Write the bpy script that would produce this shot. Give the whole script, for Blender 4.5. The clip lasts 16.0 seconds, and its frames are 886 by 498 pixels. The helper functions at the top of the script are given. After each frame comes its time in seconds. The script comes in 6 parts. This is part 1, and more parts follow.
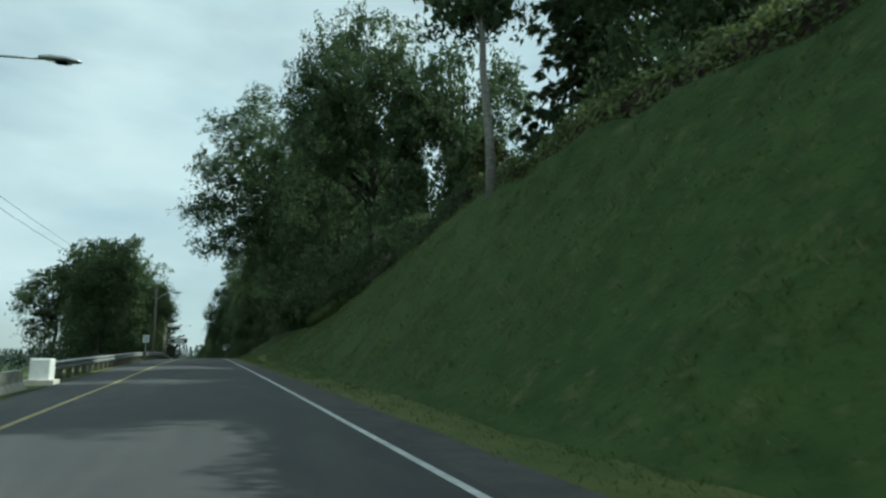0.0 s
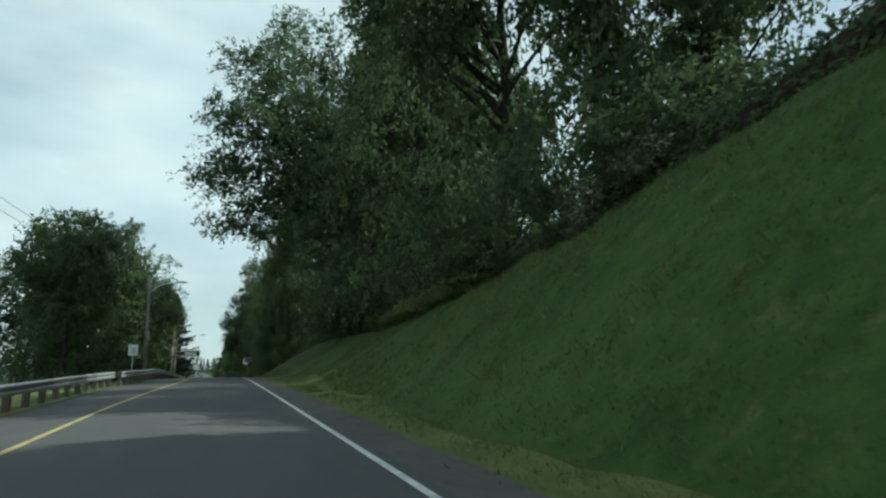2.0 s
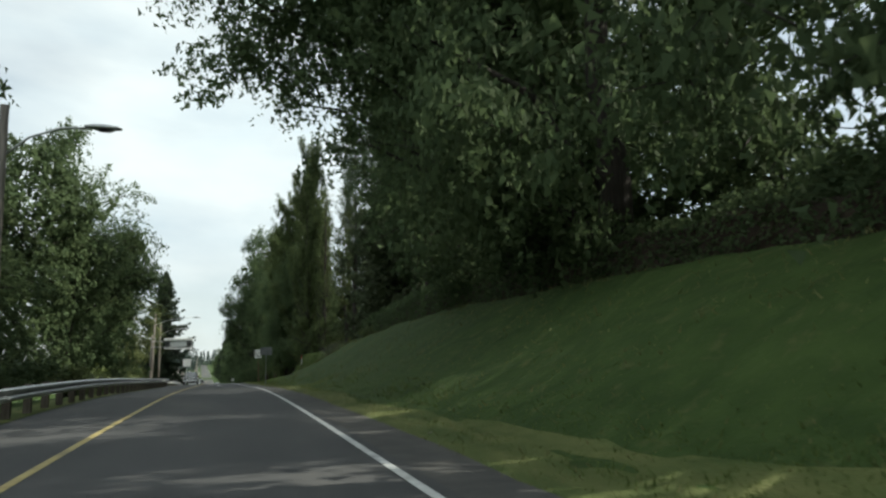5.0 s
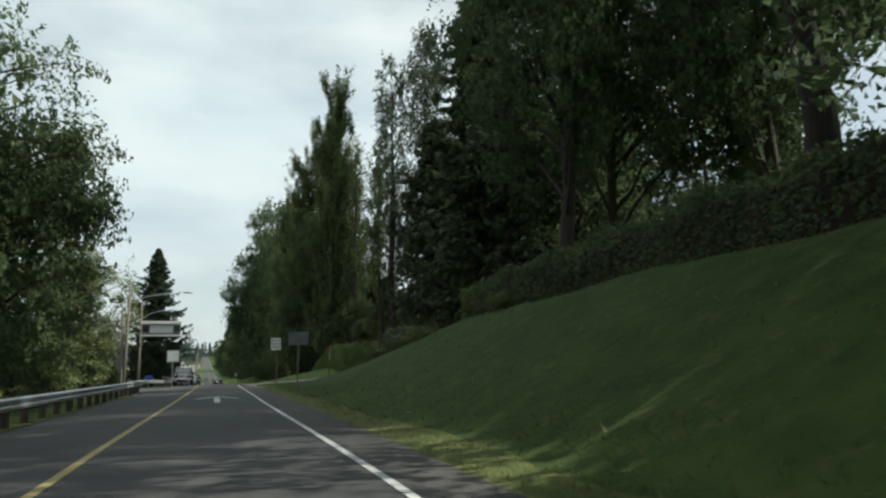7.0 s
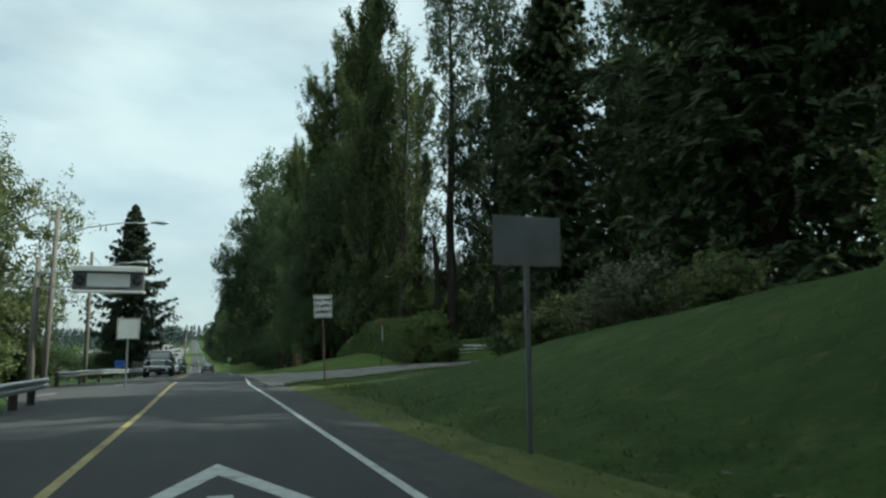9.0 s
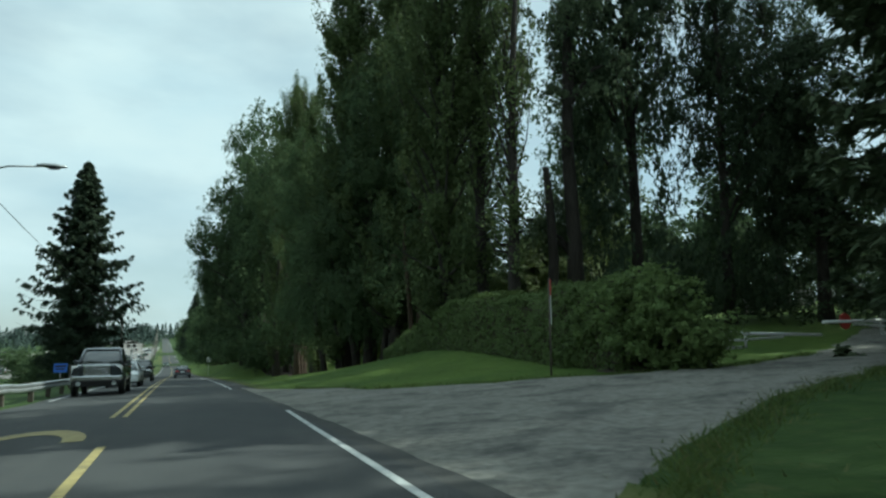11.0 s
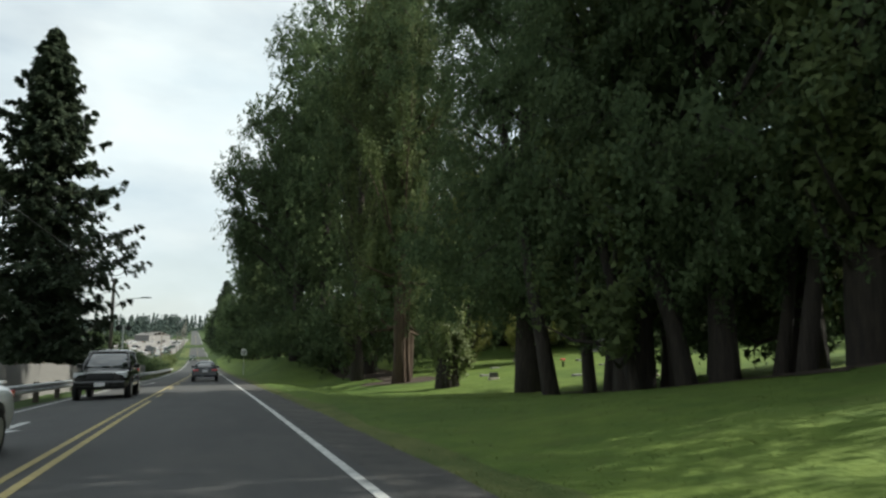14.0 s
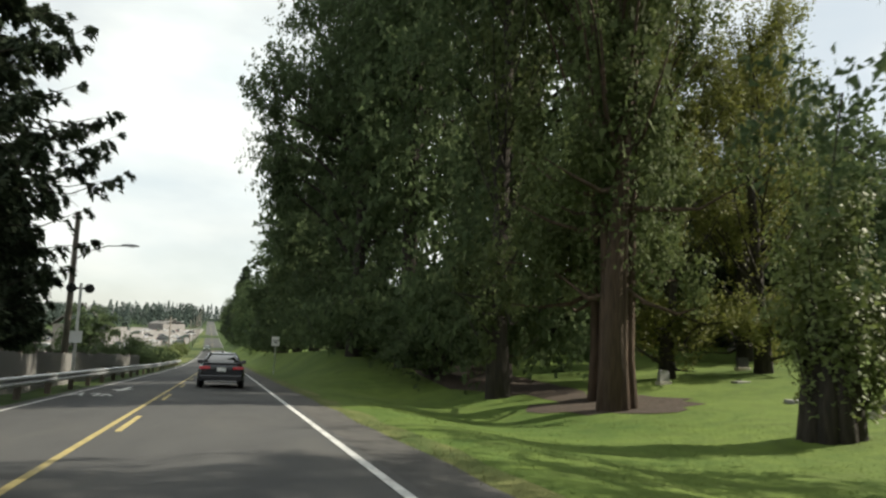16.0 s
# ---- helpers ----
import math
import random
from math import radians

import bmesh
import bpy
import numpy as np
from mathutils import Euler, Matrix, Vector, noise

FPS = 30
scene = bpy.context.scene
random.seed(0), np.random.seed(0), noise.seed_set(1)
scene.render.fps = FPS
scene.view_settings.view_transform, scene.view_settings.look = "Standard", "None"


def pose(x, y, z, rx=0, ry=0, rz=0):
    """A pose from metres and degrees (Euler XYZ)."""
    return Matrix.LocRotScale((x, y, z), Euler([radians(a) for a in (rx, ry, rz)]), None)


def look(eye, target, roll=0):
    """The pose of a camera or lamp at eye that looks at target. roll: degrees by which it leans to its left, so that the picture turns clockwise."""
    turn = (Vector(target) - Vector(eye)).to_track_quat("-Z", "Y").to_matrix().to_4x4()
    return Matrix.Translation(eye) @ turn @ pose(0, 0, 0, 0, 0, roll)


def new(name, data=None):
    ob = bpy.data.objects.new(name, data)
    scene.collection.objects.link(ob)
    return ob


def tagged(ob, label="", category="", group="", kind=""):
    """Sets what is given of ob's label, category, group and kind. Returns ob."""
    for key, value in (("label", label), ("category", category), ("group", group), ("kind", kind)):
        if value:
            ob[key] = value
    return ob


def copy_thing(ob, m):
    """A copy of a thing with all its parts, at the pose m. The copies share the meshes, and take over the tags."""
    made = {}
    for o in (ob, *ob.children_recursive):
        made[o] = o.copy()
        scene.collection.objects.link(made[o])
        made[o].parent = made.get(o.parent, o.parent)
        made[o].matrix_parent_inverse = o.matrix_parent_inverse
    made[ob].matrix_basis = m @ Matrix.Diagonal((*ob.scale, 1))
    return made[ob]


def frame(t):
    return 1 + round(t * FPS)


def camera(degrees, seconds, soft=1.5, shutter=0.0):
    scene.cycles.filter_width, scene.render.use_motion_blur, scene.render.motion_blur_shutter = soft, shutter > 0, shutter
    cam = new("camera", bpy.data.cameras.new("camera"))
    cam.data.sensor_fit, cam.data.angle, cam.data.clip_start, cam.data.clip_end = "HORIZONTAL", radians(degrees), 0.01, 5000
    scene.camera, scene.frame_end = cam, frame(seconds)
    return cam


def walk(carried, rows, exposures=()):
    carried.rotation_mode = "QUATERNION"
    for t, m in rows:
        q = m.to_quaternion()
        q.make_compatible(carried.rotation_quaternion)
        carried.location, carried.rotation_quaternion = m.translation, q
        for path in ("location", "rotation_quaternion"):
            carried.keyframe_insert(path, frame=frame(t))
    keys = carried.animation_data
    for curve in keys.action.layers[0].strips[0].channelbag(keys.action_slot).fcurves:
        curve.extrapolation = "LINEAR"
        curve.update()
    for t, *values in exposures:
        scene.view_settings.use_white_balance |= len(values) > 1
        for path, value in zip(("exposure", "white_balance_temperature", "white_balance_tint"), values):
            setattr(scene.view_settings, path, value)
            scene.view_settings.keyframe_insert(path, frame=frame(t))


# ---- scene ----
cam = camera(65.0, 16.0, soft=2.4, shutter=0.1)
# seconds, place, turn in degrees: a car on the right-hand lane, its camera turned towards the verge
PATH = [
    (0.0, -0.555, 0.000, 1.250, 99.30, -0.28, -19.14),
    (0.5, -0.461, 6.228, 1.402, 99.65, 0.25, -18.48),
    (1.0, -0.375, 12.469, 1.566, 100.36, -0.34, -18.44),
    (1.5, -0.283, 18.686, 1.732, 100.30, 0.05, -18.12),
    (2.0, -0.216, 24.870, 1.886, 100.21, 0.02, -17.81),
    (2.5, -0.178, 31.009, 2.022, 100.08, 0.39, -17.61),
    (3.0, -0.185, 37.035, 2.148, 100.10, 0.42, -17.57),
    (3.5, -0.215, 42.900, 2.272, 100.30, 0.53, -17.76),
    (4.0, -0.225, 48.730, 2.397, 100.52, 0.41, -18.06),
    (4.2, -0.218, 51.067, 2.447, 100.29, 0.70, -17.92),
    (6.3, 0.135, 76.147, 2.860, 98.46, 0.95, -17.74),
    (6.5, 0.142, 78.615, 2.879, 98.53, 0.75, -17.65),
    (7.0, 0.092, 84.861, 2.901, 98.67, 0.62, -17.66),
    (7.5, 0.058, 91.196, 2.870, 98.96, 0.05, -17.75),
    (8.0, 0.023, 97.583, 2.781, 98.37, -0.46, -18.01),
    (8.5, -0.011, 103.967, 2.654, 97.79, -0.32, -18.19),
    (8.7, -0.036, 106.518, 2.604, 97.59, -0.07, -18.23),
    (10.8, -0.444, 132.353, 2.166, 97.22, 0.90, -20.17),
    (11.0, -0.451, 134.638, 2.128, 97.29, 0.48, -20.56),
    (11.5, -0.243, 140.169, 2.027, 97.65, -0.49, -20.79),
    (12.0, 0.077, 145.631, 1.896, 98.06, -1.45, -20.43),
    (12.5, 0.196, 151.530, 1.697, 96.51, 1.34, -19.45),
    (13.0, 0.234, 157.795, 1.485, 96.24, 1.41, -18.90),
    (13.5, 0.244, 164.279, 1.282, 96.71, 0.67, -18.50),
    (14.0, 0.244, 170.686, 1.089, 97.00, -0.21, -18.38),
    (14.5, 0.237, 176.885, 0.878, 97.33, -1.55, -18.16),
    (15.0, 0.206, 183.008, 0.656, 97.33, -2.13, -17.84),
    (15.5, 0.130, 189.091, 0.413, 97.05, -1.84, -17.53),
    (16.0, 0.039, 195.220, 0.155, 96.94, -2.16, -17.26),
]
# the car's tinted glass and the camera's automatic exposure: seconds, stops, kelvin, tint
EXPOSURES = [(0.0, 0.15, 5700, -12), (1.5, 0.2, 5700, -12), (2.5, 0.5, 6200, 0), (3.0, 0.78, 6400, 3), (3.5, 0.55, 6500, 4), (4.2, 0.55, 6500, 4), (7.0, 0.34, 6400, 3), (7.5, 0.13, 6200, -1), (8.0, 0.2, 6100, -3), (8.5, 0.28, 6000, -5),
             (11.0, 0.25, 5700, -12), (12.0, 0.33, 5800, -9), (12.5, 0.4, 5850, -8), (13.0, 0.34, 5900, -6), (13.5, 0.38, 6200, 0), (14.5, 0.68, 6700, 8), (15.0, 0.78, 6900, 9), (15.5, 0.7, 7000, 9), (16.0, 0.66, 7000, 8)]
walk(cam, [(t, pose(x, y, z, a, b, c)) for t, x, y, z, a, b, c in PATH], EXPOSURES)

# ---- world and sun ----
SUN_ELEVATION, SUN_AZIMUTH = 39.0, 96.0   # azimuth clockwise from the road's direction
world = bpy.data.worlds.new("world")
scene.world = world
world.use_nodes = True
wn, wl = world.node_tree.nodes, world.node_tree.links
wn.clear()
w_out = wn.new("ShaderNodeOutputWorld")
w_bg = wn.new("ShaderNodeBackground")
w_sky = wn.new("ShaderNodeTexSky")
w_sky.sky_type, w_sky.sun_disc = "NISHITA", False
w_sky.sun_elevation, w_sky.sun_rotation = radians(SUN_ELEVATION), radians(SUN_AZIMUTH)
w_coord = wn.new("ShaderNodeTexCoord")
w_map = wn.new("ShaderNodeMapping")
w_map.inputs["Scale"].default_value = (1.0, 1.0, 2.6)
w_noise = wn.new("ShaderNodeTexNoise")
w_noise.inputs["Scale"].default_value, w_noise.inputs["Detail"].default_value = 2.3, 6.0
w_ramp = wn.new("ShaderNodeValToRGB")
w_ramp.color_ramp.elements[0].position, w_ramp.color_ramp.elements[1].position = 0.36, 0.60
w_ramp.color_ramp.elements[0].color, w_ramp.color_ramp.elements[1].color = (0.55, 0.55, 0.55, 1), (1, 1, 1, 1)
w_cloud = wn.new("ShaderNodeTexNoise")
w_cloud.inputs["Scale"].default_value, w_cloud.inputs["Detail"].default_value = 4.0, 5.0
w_shade = wn.new("ShaderNodeMixRGB")
w_shade.inputs[1].default_value, w_shade.inputs[2].default_value = (6.6, 7.9, 8.8, 1), (10.4, 10.5, 10.2, 1)
w_mix = wn.new("ShaderNodeMixRGB")
wl.new(w_coord.outputs["Generated"], w_map.inputs["Vector"])
wl.new(w_map.outputs[0], w_noise.inputs["Vector"])
wl.new(w_map.outputs[0], w_cloud.inputs["Vector"])
wl.new(w_noise.outputs[0], w_ramp.inputs[0])
wl.new(w_cloud.outputs[0], w_shade.inputs[0])
wl.new(w_ramp.outputs[0], w_mix.inputs[0])
wl.new(w_sky.outputs[0], w_mix.inputs[1])
wl.new(w_shade.outputs[0], w_mix.inputs[2])
wl.new(w_mix.outputs[0], w_bg.inputs[0])
w_bg.inputs[1].default_value = 0.076
wl.new(w_bg.outputs[0], w_out.inputs[0])

sun = new("sun", bpy.data.lights.new("sun", "SUN"))
sun.data.energy, sun.data.angle, sun.data.color = 5.0, radians(0.6), (1.0, 0.95, 0.84)
_e, _a = radians(SUN_ELEVATION), radians(SUN_AZIMUTH)
sun.matrix_world = look((60 * math.sin(_a), 60 * math.cos(_a), 80), (60 * math.sin(_a) - math.cos(_e) * math.sin(_a), 60 * math.cos(_a) - math.cos(_e) * math.cos(_a), 80 - math.sin(_e)))

# ---- materials ----
def surface(name, low, high, scale=3.0, rough=0.8, bump=0.2, bump_scale=40.0, metal=0.0, big=0.25, island=False, translucent=0.0, stretch=(1, 1, 1), gloss=0.5, patch=None):
    """A node material: two colours mixed by noise at two scales, with a fine relief."""
    m = bpy.data.materials.new(name)
    m.use_nodes = True
    n, l = m.node_tree.nodes, m.node_tree.links
    p = n["Principled BSDF"]
    p.inputs["Roughness"].default_value, p.inputs["Metallic"].default_value = rough, metal
    p.inputs["Specular IOR Level"].default_value = gloss
    co = n.new("ShaderNodeTexCoord")
    mp = n.new("ShaderNodeMapping")
    mp.inputs["Scale"].default_value = stretch
    l.new(co.outputs["Object"], mp.inputs[0])
    fine, wide = n.new("ShaderNodeTexNoise"), n.new("ShaderNodeTexNoise")
    fine.inputs["Scale"].default_value, fine.inputs["Detail"].default_value = scale, 5
    wide.inputs["Scale"].default_value, wide.inputs["Detail"].default_value = scale * 0.09, 3
    l.new(mp.outputs[0], fine.inputs["Vector"])
    l.new(mp.outputs[0], wide.inputs["Vector"])
    add = n.new("ShaderNodeMix")
    add.data_type = "FLOAT"
    add.inputs[0].default_value = big
    l.new(fine.outputs[0], add.inputs[2])
    l.new(wide.outputs[0], add.inputs[3])
    factor = add.outputs[0]
    if island:
        g = n.new("ShaderNodeNewGeometry")
        mix2 = n.new("ShaderNodeMix")
        mix2.data_type = "FLOAT"
        mix2.inputs[0].default_value = 0.26
        l.new(factor, mix2.inputs[2])
        l.new(g.outputs["Random Per Island"], mix2.inputs[3])
        factor = mix2.outputs[0]
    ramp = n.new("ShaderNodeValToRGB")
    ramp.color_ramp.elements[0].position, ramp.color_ramp.elements[1].position = 0.3, 0.7
    ramp.color_ramp.elements[0].color, ramp.color_ramp.elements[1].color = (*low, 1), (*high, 1)
    l.new(factor, ramp.inputs[0])
    l.new(ramp.outputs[0], p.inputs["Base Color"])
    tone = ramp.outputs[0]
    if island:
        info, spread_, hsv = n.new("ShaderNodeObjectInfo"), n.new("ShaderNodeMapRange"), n.new("ShaderNodeHueSaturation")
        spread_.inputs["To Min"].default_value, spread_.inputs["To Max"].default_value = 0.86, 1.14
        l.new(info.outputs["Random"], spread_.inputs[0])
        l.new(spread_.outputs[0], hsv.inputs["Value"])
        l.new(ramp.outputs[0], hsv.inputs["Color"])
        tone = hsv.outputs[0]
        l.new(tone, p.inputs["Base Color"])
    if patch:
        colour, p_scale, p_low, p_high = patch
        pn, pr, pm = n.new("ShaderNodeTexNoise"), n.new("ShaderNodeMapRange"), n.new("ShaderNodeMixRGB")
        pn.inputs["Scale"].default_value, pn.inputs["Detail"].default_value, pn.inputs["Roughness"].default_value = p_scale, 7, 0.65
        pr.inputs["From Min"].default_value, pr.inputs["From Max"].default_value = p_low, p_high
        l.new(mp.outputs[0], pn.inputs["Vector"])
        l.new(pn.outputs[0], pr.inputs[0])
        l.new(pr.outputs[0], pm.inputs[0])
        l.new(ramp.outputs[0], pm.inputs[1])
        pm.inputs[2].default_value = (*colour, 1)
        l.new(pm.outputs[0], p.inputs["Base Color"])
    if bump:
        bn, bp = n.new("ShaderNodeTexNoise"), n.new("ShaderNodeBump")
        bn.inputs["Scale"].default_value, bn.inputs["Detail"].default_value = bump_scale, 4
        l.new(mp.outputs[0], bn.inputs["Vector"])
        bp.inputs["Strength"].default_value, bp.inputs["Distance"].default_value = bump, 0.05
        l.new(bn.outputs[0], bp.inputs["Height"])
        l.new(bp.outputs[0], p.inputs["Normal"])
    if translucent:
        t, mx = n.new("ShaderNodeBsdfTranslucent"), n.new("ShaderNodeMixShader")
        mx.inputs[0].default_value = translucent
        l.new(tone, t.inputs[0])
        l.new(p.outputs[0], mx.inputs[1])
        l.new(t.outputs[0], mx.inputs[2])
        l.new(mx.outputs[0], n["Material Output"].inputs[0])
    return m


def plain(name, color, rough=0.5, metal=0.0, glow=0.0, coat=0.0):
    m = bpy.data.materials.new(name)
    m.use_nodes = True
    p = m.node_tree.nodes["Principled BSDF"]
    p.inputs["Base Color"].default_value = (*color, 1)
    p.inputs["Roughness"].default_value, p.inputs["Metallic"].default_value = rough, metal
    p.inputs["Coat Weight"].default_value = coat
    if glow:
        p.inputs["Emission Color"].default_value = (*color, 1)
        p.inputs["Emission Strength"].default_value = glow
    return m


ASPHALT = surface("asphalt", (0.030, 0.031, 0.033), (0.060, 0.060, 0.060), 1.6, 0.85, 0.35, 90, big=0.6, stretch=(1, 0.25, 1), patch=((0.072, 0.070, 0.066), 0.5, 0.52, 0.72))
SHOULDER = surface("old_asphalt", (0.035, 0.035, 0.035), (0.09, 0.085, 0.078), 2.0, 0.9, 0.5, 60, big=0.4)
GRAVEL = surface("gravel", (0.13, 0.124, 0.110), (0.36, 0.34, 0.30), 6.0, 0.95, 1.0, 45, big=0.35, patch=((0.075, 0.073, 0.068), 0.9, 0.50, 0.70))
GRASS = surface("grass", (0.0175, 0.037, 0.009), (0.058, 0.091, 0.0245), 1.7, 0.9, 1.0, 6, big=0.5, gloss=0.15, patch=((0.110, 0.112, 0.046), 2.2, 0.56, 0.80))
LAWN = surface("mown_lawn", (0.040, 0.079, 0.014), (0.124, 0.172, 0.034), 1.6, 0.9, 1.0, 9, big=0.6, gloss=0.2, patch=((0.070, 0.100, 0.022), 1.3, 0.50, 0.72))
DRY_GRASS = surface("dry_grass", (0.052, 0.084, 0.023), (0.152, 0.156, 0.058), 2.2, 0.95, 0.9, 30, big=0.45, stretch=(1, 0.35, 1), gloss=0.2, patch=((0.045, 0.072, 0.019), 0.9, 0.52, 0.70))
BLADES = surface("grass_blades", (0.058, 0.088, 0.024), (0.138, 0.172, 0.055), 2.0, 0.8, 0, island=True, translucent=0.5, gloss=0.2)
DRY_BLADES = surface("dry_blades", (0.075, 0.095, 0.030), (0.22, 0.20, 0.095), 2.0, 0.8, 0, island=True, translucent=0.35, gloss=0.2)
LOT = surface("lot_paving", (0.13, 0.122, 0.115), (0.24, 0.222, 0.205), 0.2, 0.9, 0.1, 20)
SOIL_AND_CORE = surface("bark_mulch_and_hedge_core", (0.024, 0.016, 0.010), (0.062, 0.042, 0.028), 4, 0.95, 0.8, 30)
WHITE_PAINT = surface("road_paint_white", (0.36, 0.37, 0.37), (0.64, 0.64, 0.62), 6, 0.7, 0.2, 80, patch=((0.15, 0.15, 0.15), 1.6, 0.55, 0.75))
YELLOW_PAINT = surface("road_paint_yellow", (0.25, 0.195, 0.075), (0.44, 0.36, 0.14), 6, 0.7, 0.2, 80, patch=((0.13, 0.115, 0.07), 1.6, 0.55, 0.75))
BARK = surface("bark", (0.013, 0.011, 0.009), (0.056, 0.044, 0.035), 4, 0.95, 1.0, 11, big=0.2, stretch=(4, 4, 0.5))
RED_BARK = surface("reddish_bark", (0.028, 0.017, 0.011), (0.105, 0.068, 0.046), 4, 0.95, 1.0, 11, big=0.25, stretch=(4, 4, 0.5))
PALE_BARK = surface("pale_bark", (0.11, 0.102, 0.09), (0.28, 0.265, 0.235), 4, 0.85, 0.6, 12, stretch=(1, 1, 3))
LEAF = surface("broad_leaves", (0.056, 0.085, 0.042), (0.106, 0.142, 0.067), 0.6, 0.75, 0, island=True, translucent=0.4, gloss=0.08)
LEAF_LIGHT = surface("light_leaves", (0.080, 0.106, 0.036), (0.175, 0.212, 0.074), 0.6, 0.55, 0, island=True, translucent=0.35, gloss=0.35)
LEAF_POPLAR = surface("poplar_leaves", (0.062, 0.086, 0.036), (0.128, 0.158, 0.062), 0.6, 0.7, 0, island=True, translucent=0.35, gloss=0.12)
LEAF_RED = surface("bronze_leaves", (0.058, 0.070, 0.024), (0.150, 0.145, 0.058), 0.6, 0.55, 0, island=True, translucent=0.3, gloss=0.3)
LEAF_PALE = surface("pale_flowers", (0.065, 0.085, 0.035), (0.26, 0.26, 0.18), 0.6, 0.6, 0, island=True, translucent=0.3, gloss=0.3)
LEAF_DARK = surface("dark_evergreen_leaves", (0.036, 0.052, 0.032), (0.078, 0.100, 0.055), 0.6, 0.75, 0, island=True, translucent=0.3, gloss=0.08)
NEEDLE = surface("needles", (0.036, 0.053, 0.036), (0.074, 0.092, 0.057), 0.8, 0.8, 0, island=True, translucent=0.25, gloss=0.08)
NEEDLE_BLUE = surface("dark_needles", (0.070, 0.096, 0.054), (0.142, 0.168, 0.092), 0.8, 0.7, 0, island=True, translucent=0.25, gloss=0.08)
LEAF_OLIVE = surface("olive_leaves", (0.105, 0.118, 0.032), (0.205, 0.215, 0.062), 0.6, 0.6, 0, island=True, translucent=0.4, gloss=0.25)
LEAF_FEATHER = surface("feathery_leaves", (0.058, 0.080, 0.030), (0.135, 0.152, 0.060), 0.6, 0.6, 0, island=True, translucent=0.35, gloss=0.2)
HEDGE = surface("hedge_leaves", (0.098, 0.142, 0.046), (0.158, 0.205, 0.070), 0.8, 0.6, 0, island=True, translucent=0.3, gloss=0.2)
GALVANISED = surface("galvanised_steel", (0.32, 0.33, 0.34), (0.55, 0.56, 0.57), 5, 0.45, 0.1, 30, metal=0.85)
TIMBER = surface("weathered_timber", (0.055, 0.045, 0.036), (0.15, 0.125, 0.10), 3, 0.9, 0.5, 14, stretch=(4, 4, 0.5))
POLE = surface("grey_timber_pole", (0.10, 0.088, 0.075), (0.24, 0.215, 0.185), 3, 0.9, 0.5, 14, stretch=(4, 4, 0.5))
CONCRETE = surface("concrete", (0.30, 0.28, 0.23), (0.52, 0.49, 0.42), 3, 0.9, 0.3, 25)
STONE = surface("gravestone_granite", (0.16, 0.16, 0.16), (0.34, 0.33, 0.32), 8, 0.6, 0.1, 40)
DARK_STONE = surface("dark_granite", (0.02, 0.02, 0.022), (0.06, 0.06, 0.065), 8, 0.35, 0.05, 40)
SIGN_WHITE = surface("sign_white", (0.62, 0.63, 0.62), (0.74, 0.74, 0.73), 3, 0.45, 0)
SIGN_BACK = surface("sign_back", (0.13, 0.135, 0.135), (0.20, 0.205, 0.205), 3, 0.5, 0, metal=0.4)
INK = plain("sign_ink", (0.012, 0.012, 0.013), 0.5)
WHITE_METAL = surface("white_enamel", (0.60, 0.60, 0.58), (0.76, 0.76, 0.74), 4, 0.4, 0.05, 20)
FENCE_GREY = surface("grey_fence", (0.11, 0.108, 0.105), (0.23, 0.222, 0.215), 3, 0.85, 0.2, 14, stretch=(3, 3, 0.5))
RED_POST = surface("reddish_post", (0.075, 0.040, 0.030), (0.18, 0.10, 0.075), 4, 0.85, 0.3, 14, stretch=(4, 4, 0.5))
RED = plain("red_plastic", (0.55, 0.05, 0.04), 0.5)
BLUE = plain("blue_sign", (0.03, 0.10, 0.42), 0.5)
RUBBER = surface("rubber", (0.010, 0.010, 0.010), (0.022, 0.022, 0.022), 9, 0.85, 0.1, 40)
RIM = surface("alloy", (0.35, 0.35, 0.36), (0.5, 0.5, 0.5), 4, 0.35, 0, metal=0.9)
GLASS = plain("dark_glass", (0.016, 0.020, 0.022), 0.05)
GLASS.node_tree.nodes["Principled BSDF"].inputs["IOR"].default_value = 2.3
BLACK_PLASTIC = plain("black_plastic", (0.012, 0.012, 0.013), 0.5)
TAIL_RED = plain("tail_lamp", (0.45, 0.012, 0.016), 0.2, coat=0.6)
BRAKE_RED = plain("brake_lamp", (0.42, 0.012, 0.022), 0.2, glow=0.03, coat=0.6)
HEADLAMP = plain("headlamp", (0.55, 0.57, 0.58), 0.1, coat=0.8)
PAINT_NAVY = plain("navy_paint", (0.008, 0.010, 0.016), 0.25, 0.3, coat=0.8)
PAINT_WHITE = plain("white_car_paint", (0.72, 0.73, 0.73), 0.3, coat=0.8)
PAINT_BLACK = plain("black_car_paint", (0.010, 0.010, 0.011), 0.25, 0.2, coat=0.8)
PAINT_SLATE = plain("slate_car_paint", (0.030, 0.036, 0.044), 0.25, 0.3, coat=0.9)
PAINT_GREEN = plain("green_car_paint", (0.04, 0.075, 0.035), 0.3, 0.2, coat=0.7)
CHROME = plain("chrome", (0.6, 0.6, 0.6), 0.18, 1.0)
ROOFING = surface("roofing", (0.10, 0.098, 0.095), (0.20, 0.19, 0.185), 2, 0.9, 0.3, 12)
# bluish grey-green: the haze of distance is put into this leaf colour
FAR_HAZY_LEAF = surface("far_woods", (0.040, 0.056, 0.052), (0.066, 0.084, 0.074), 0.05, 0.95, 0, gloss=0.0)


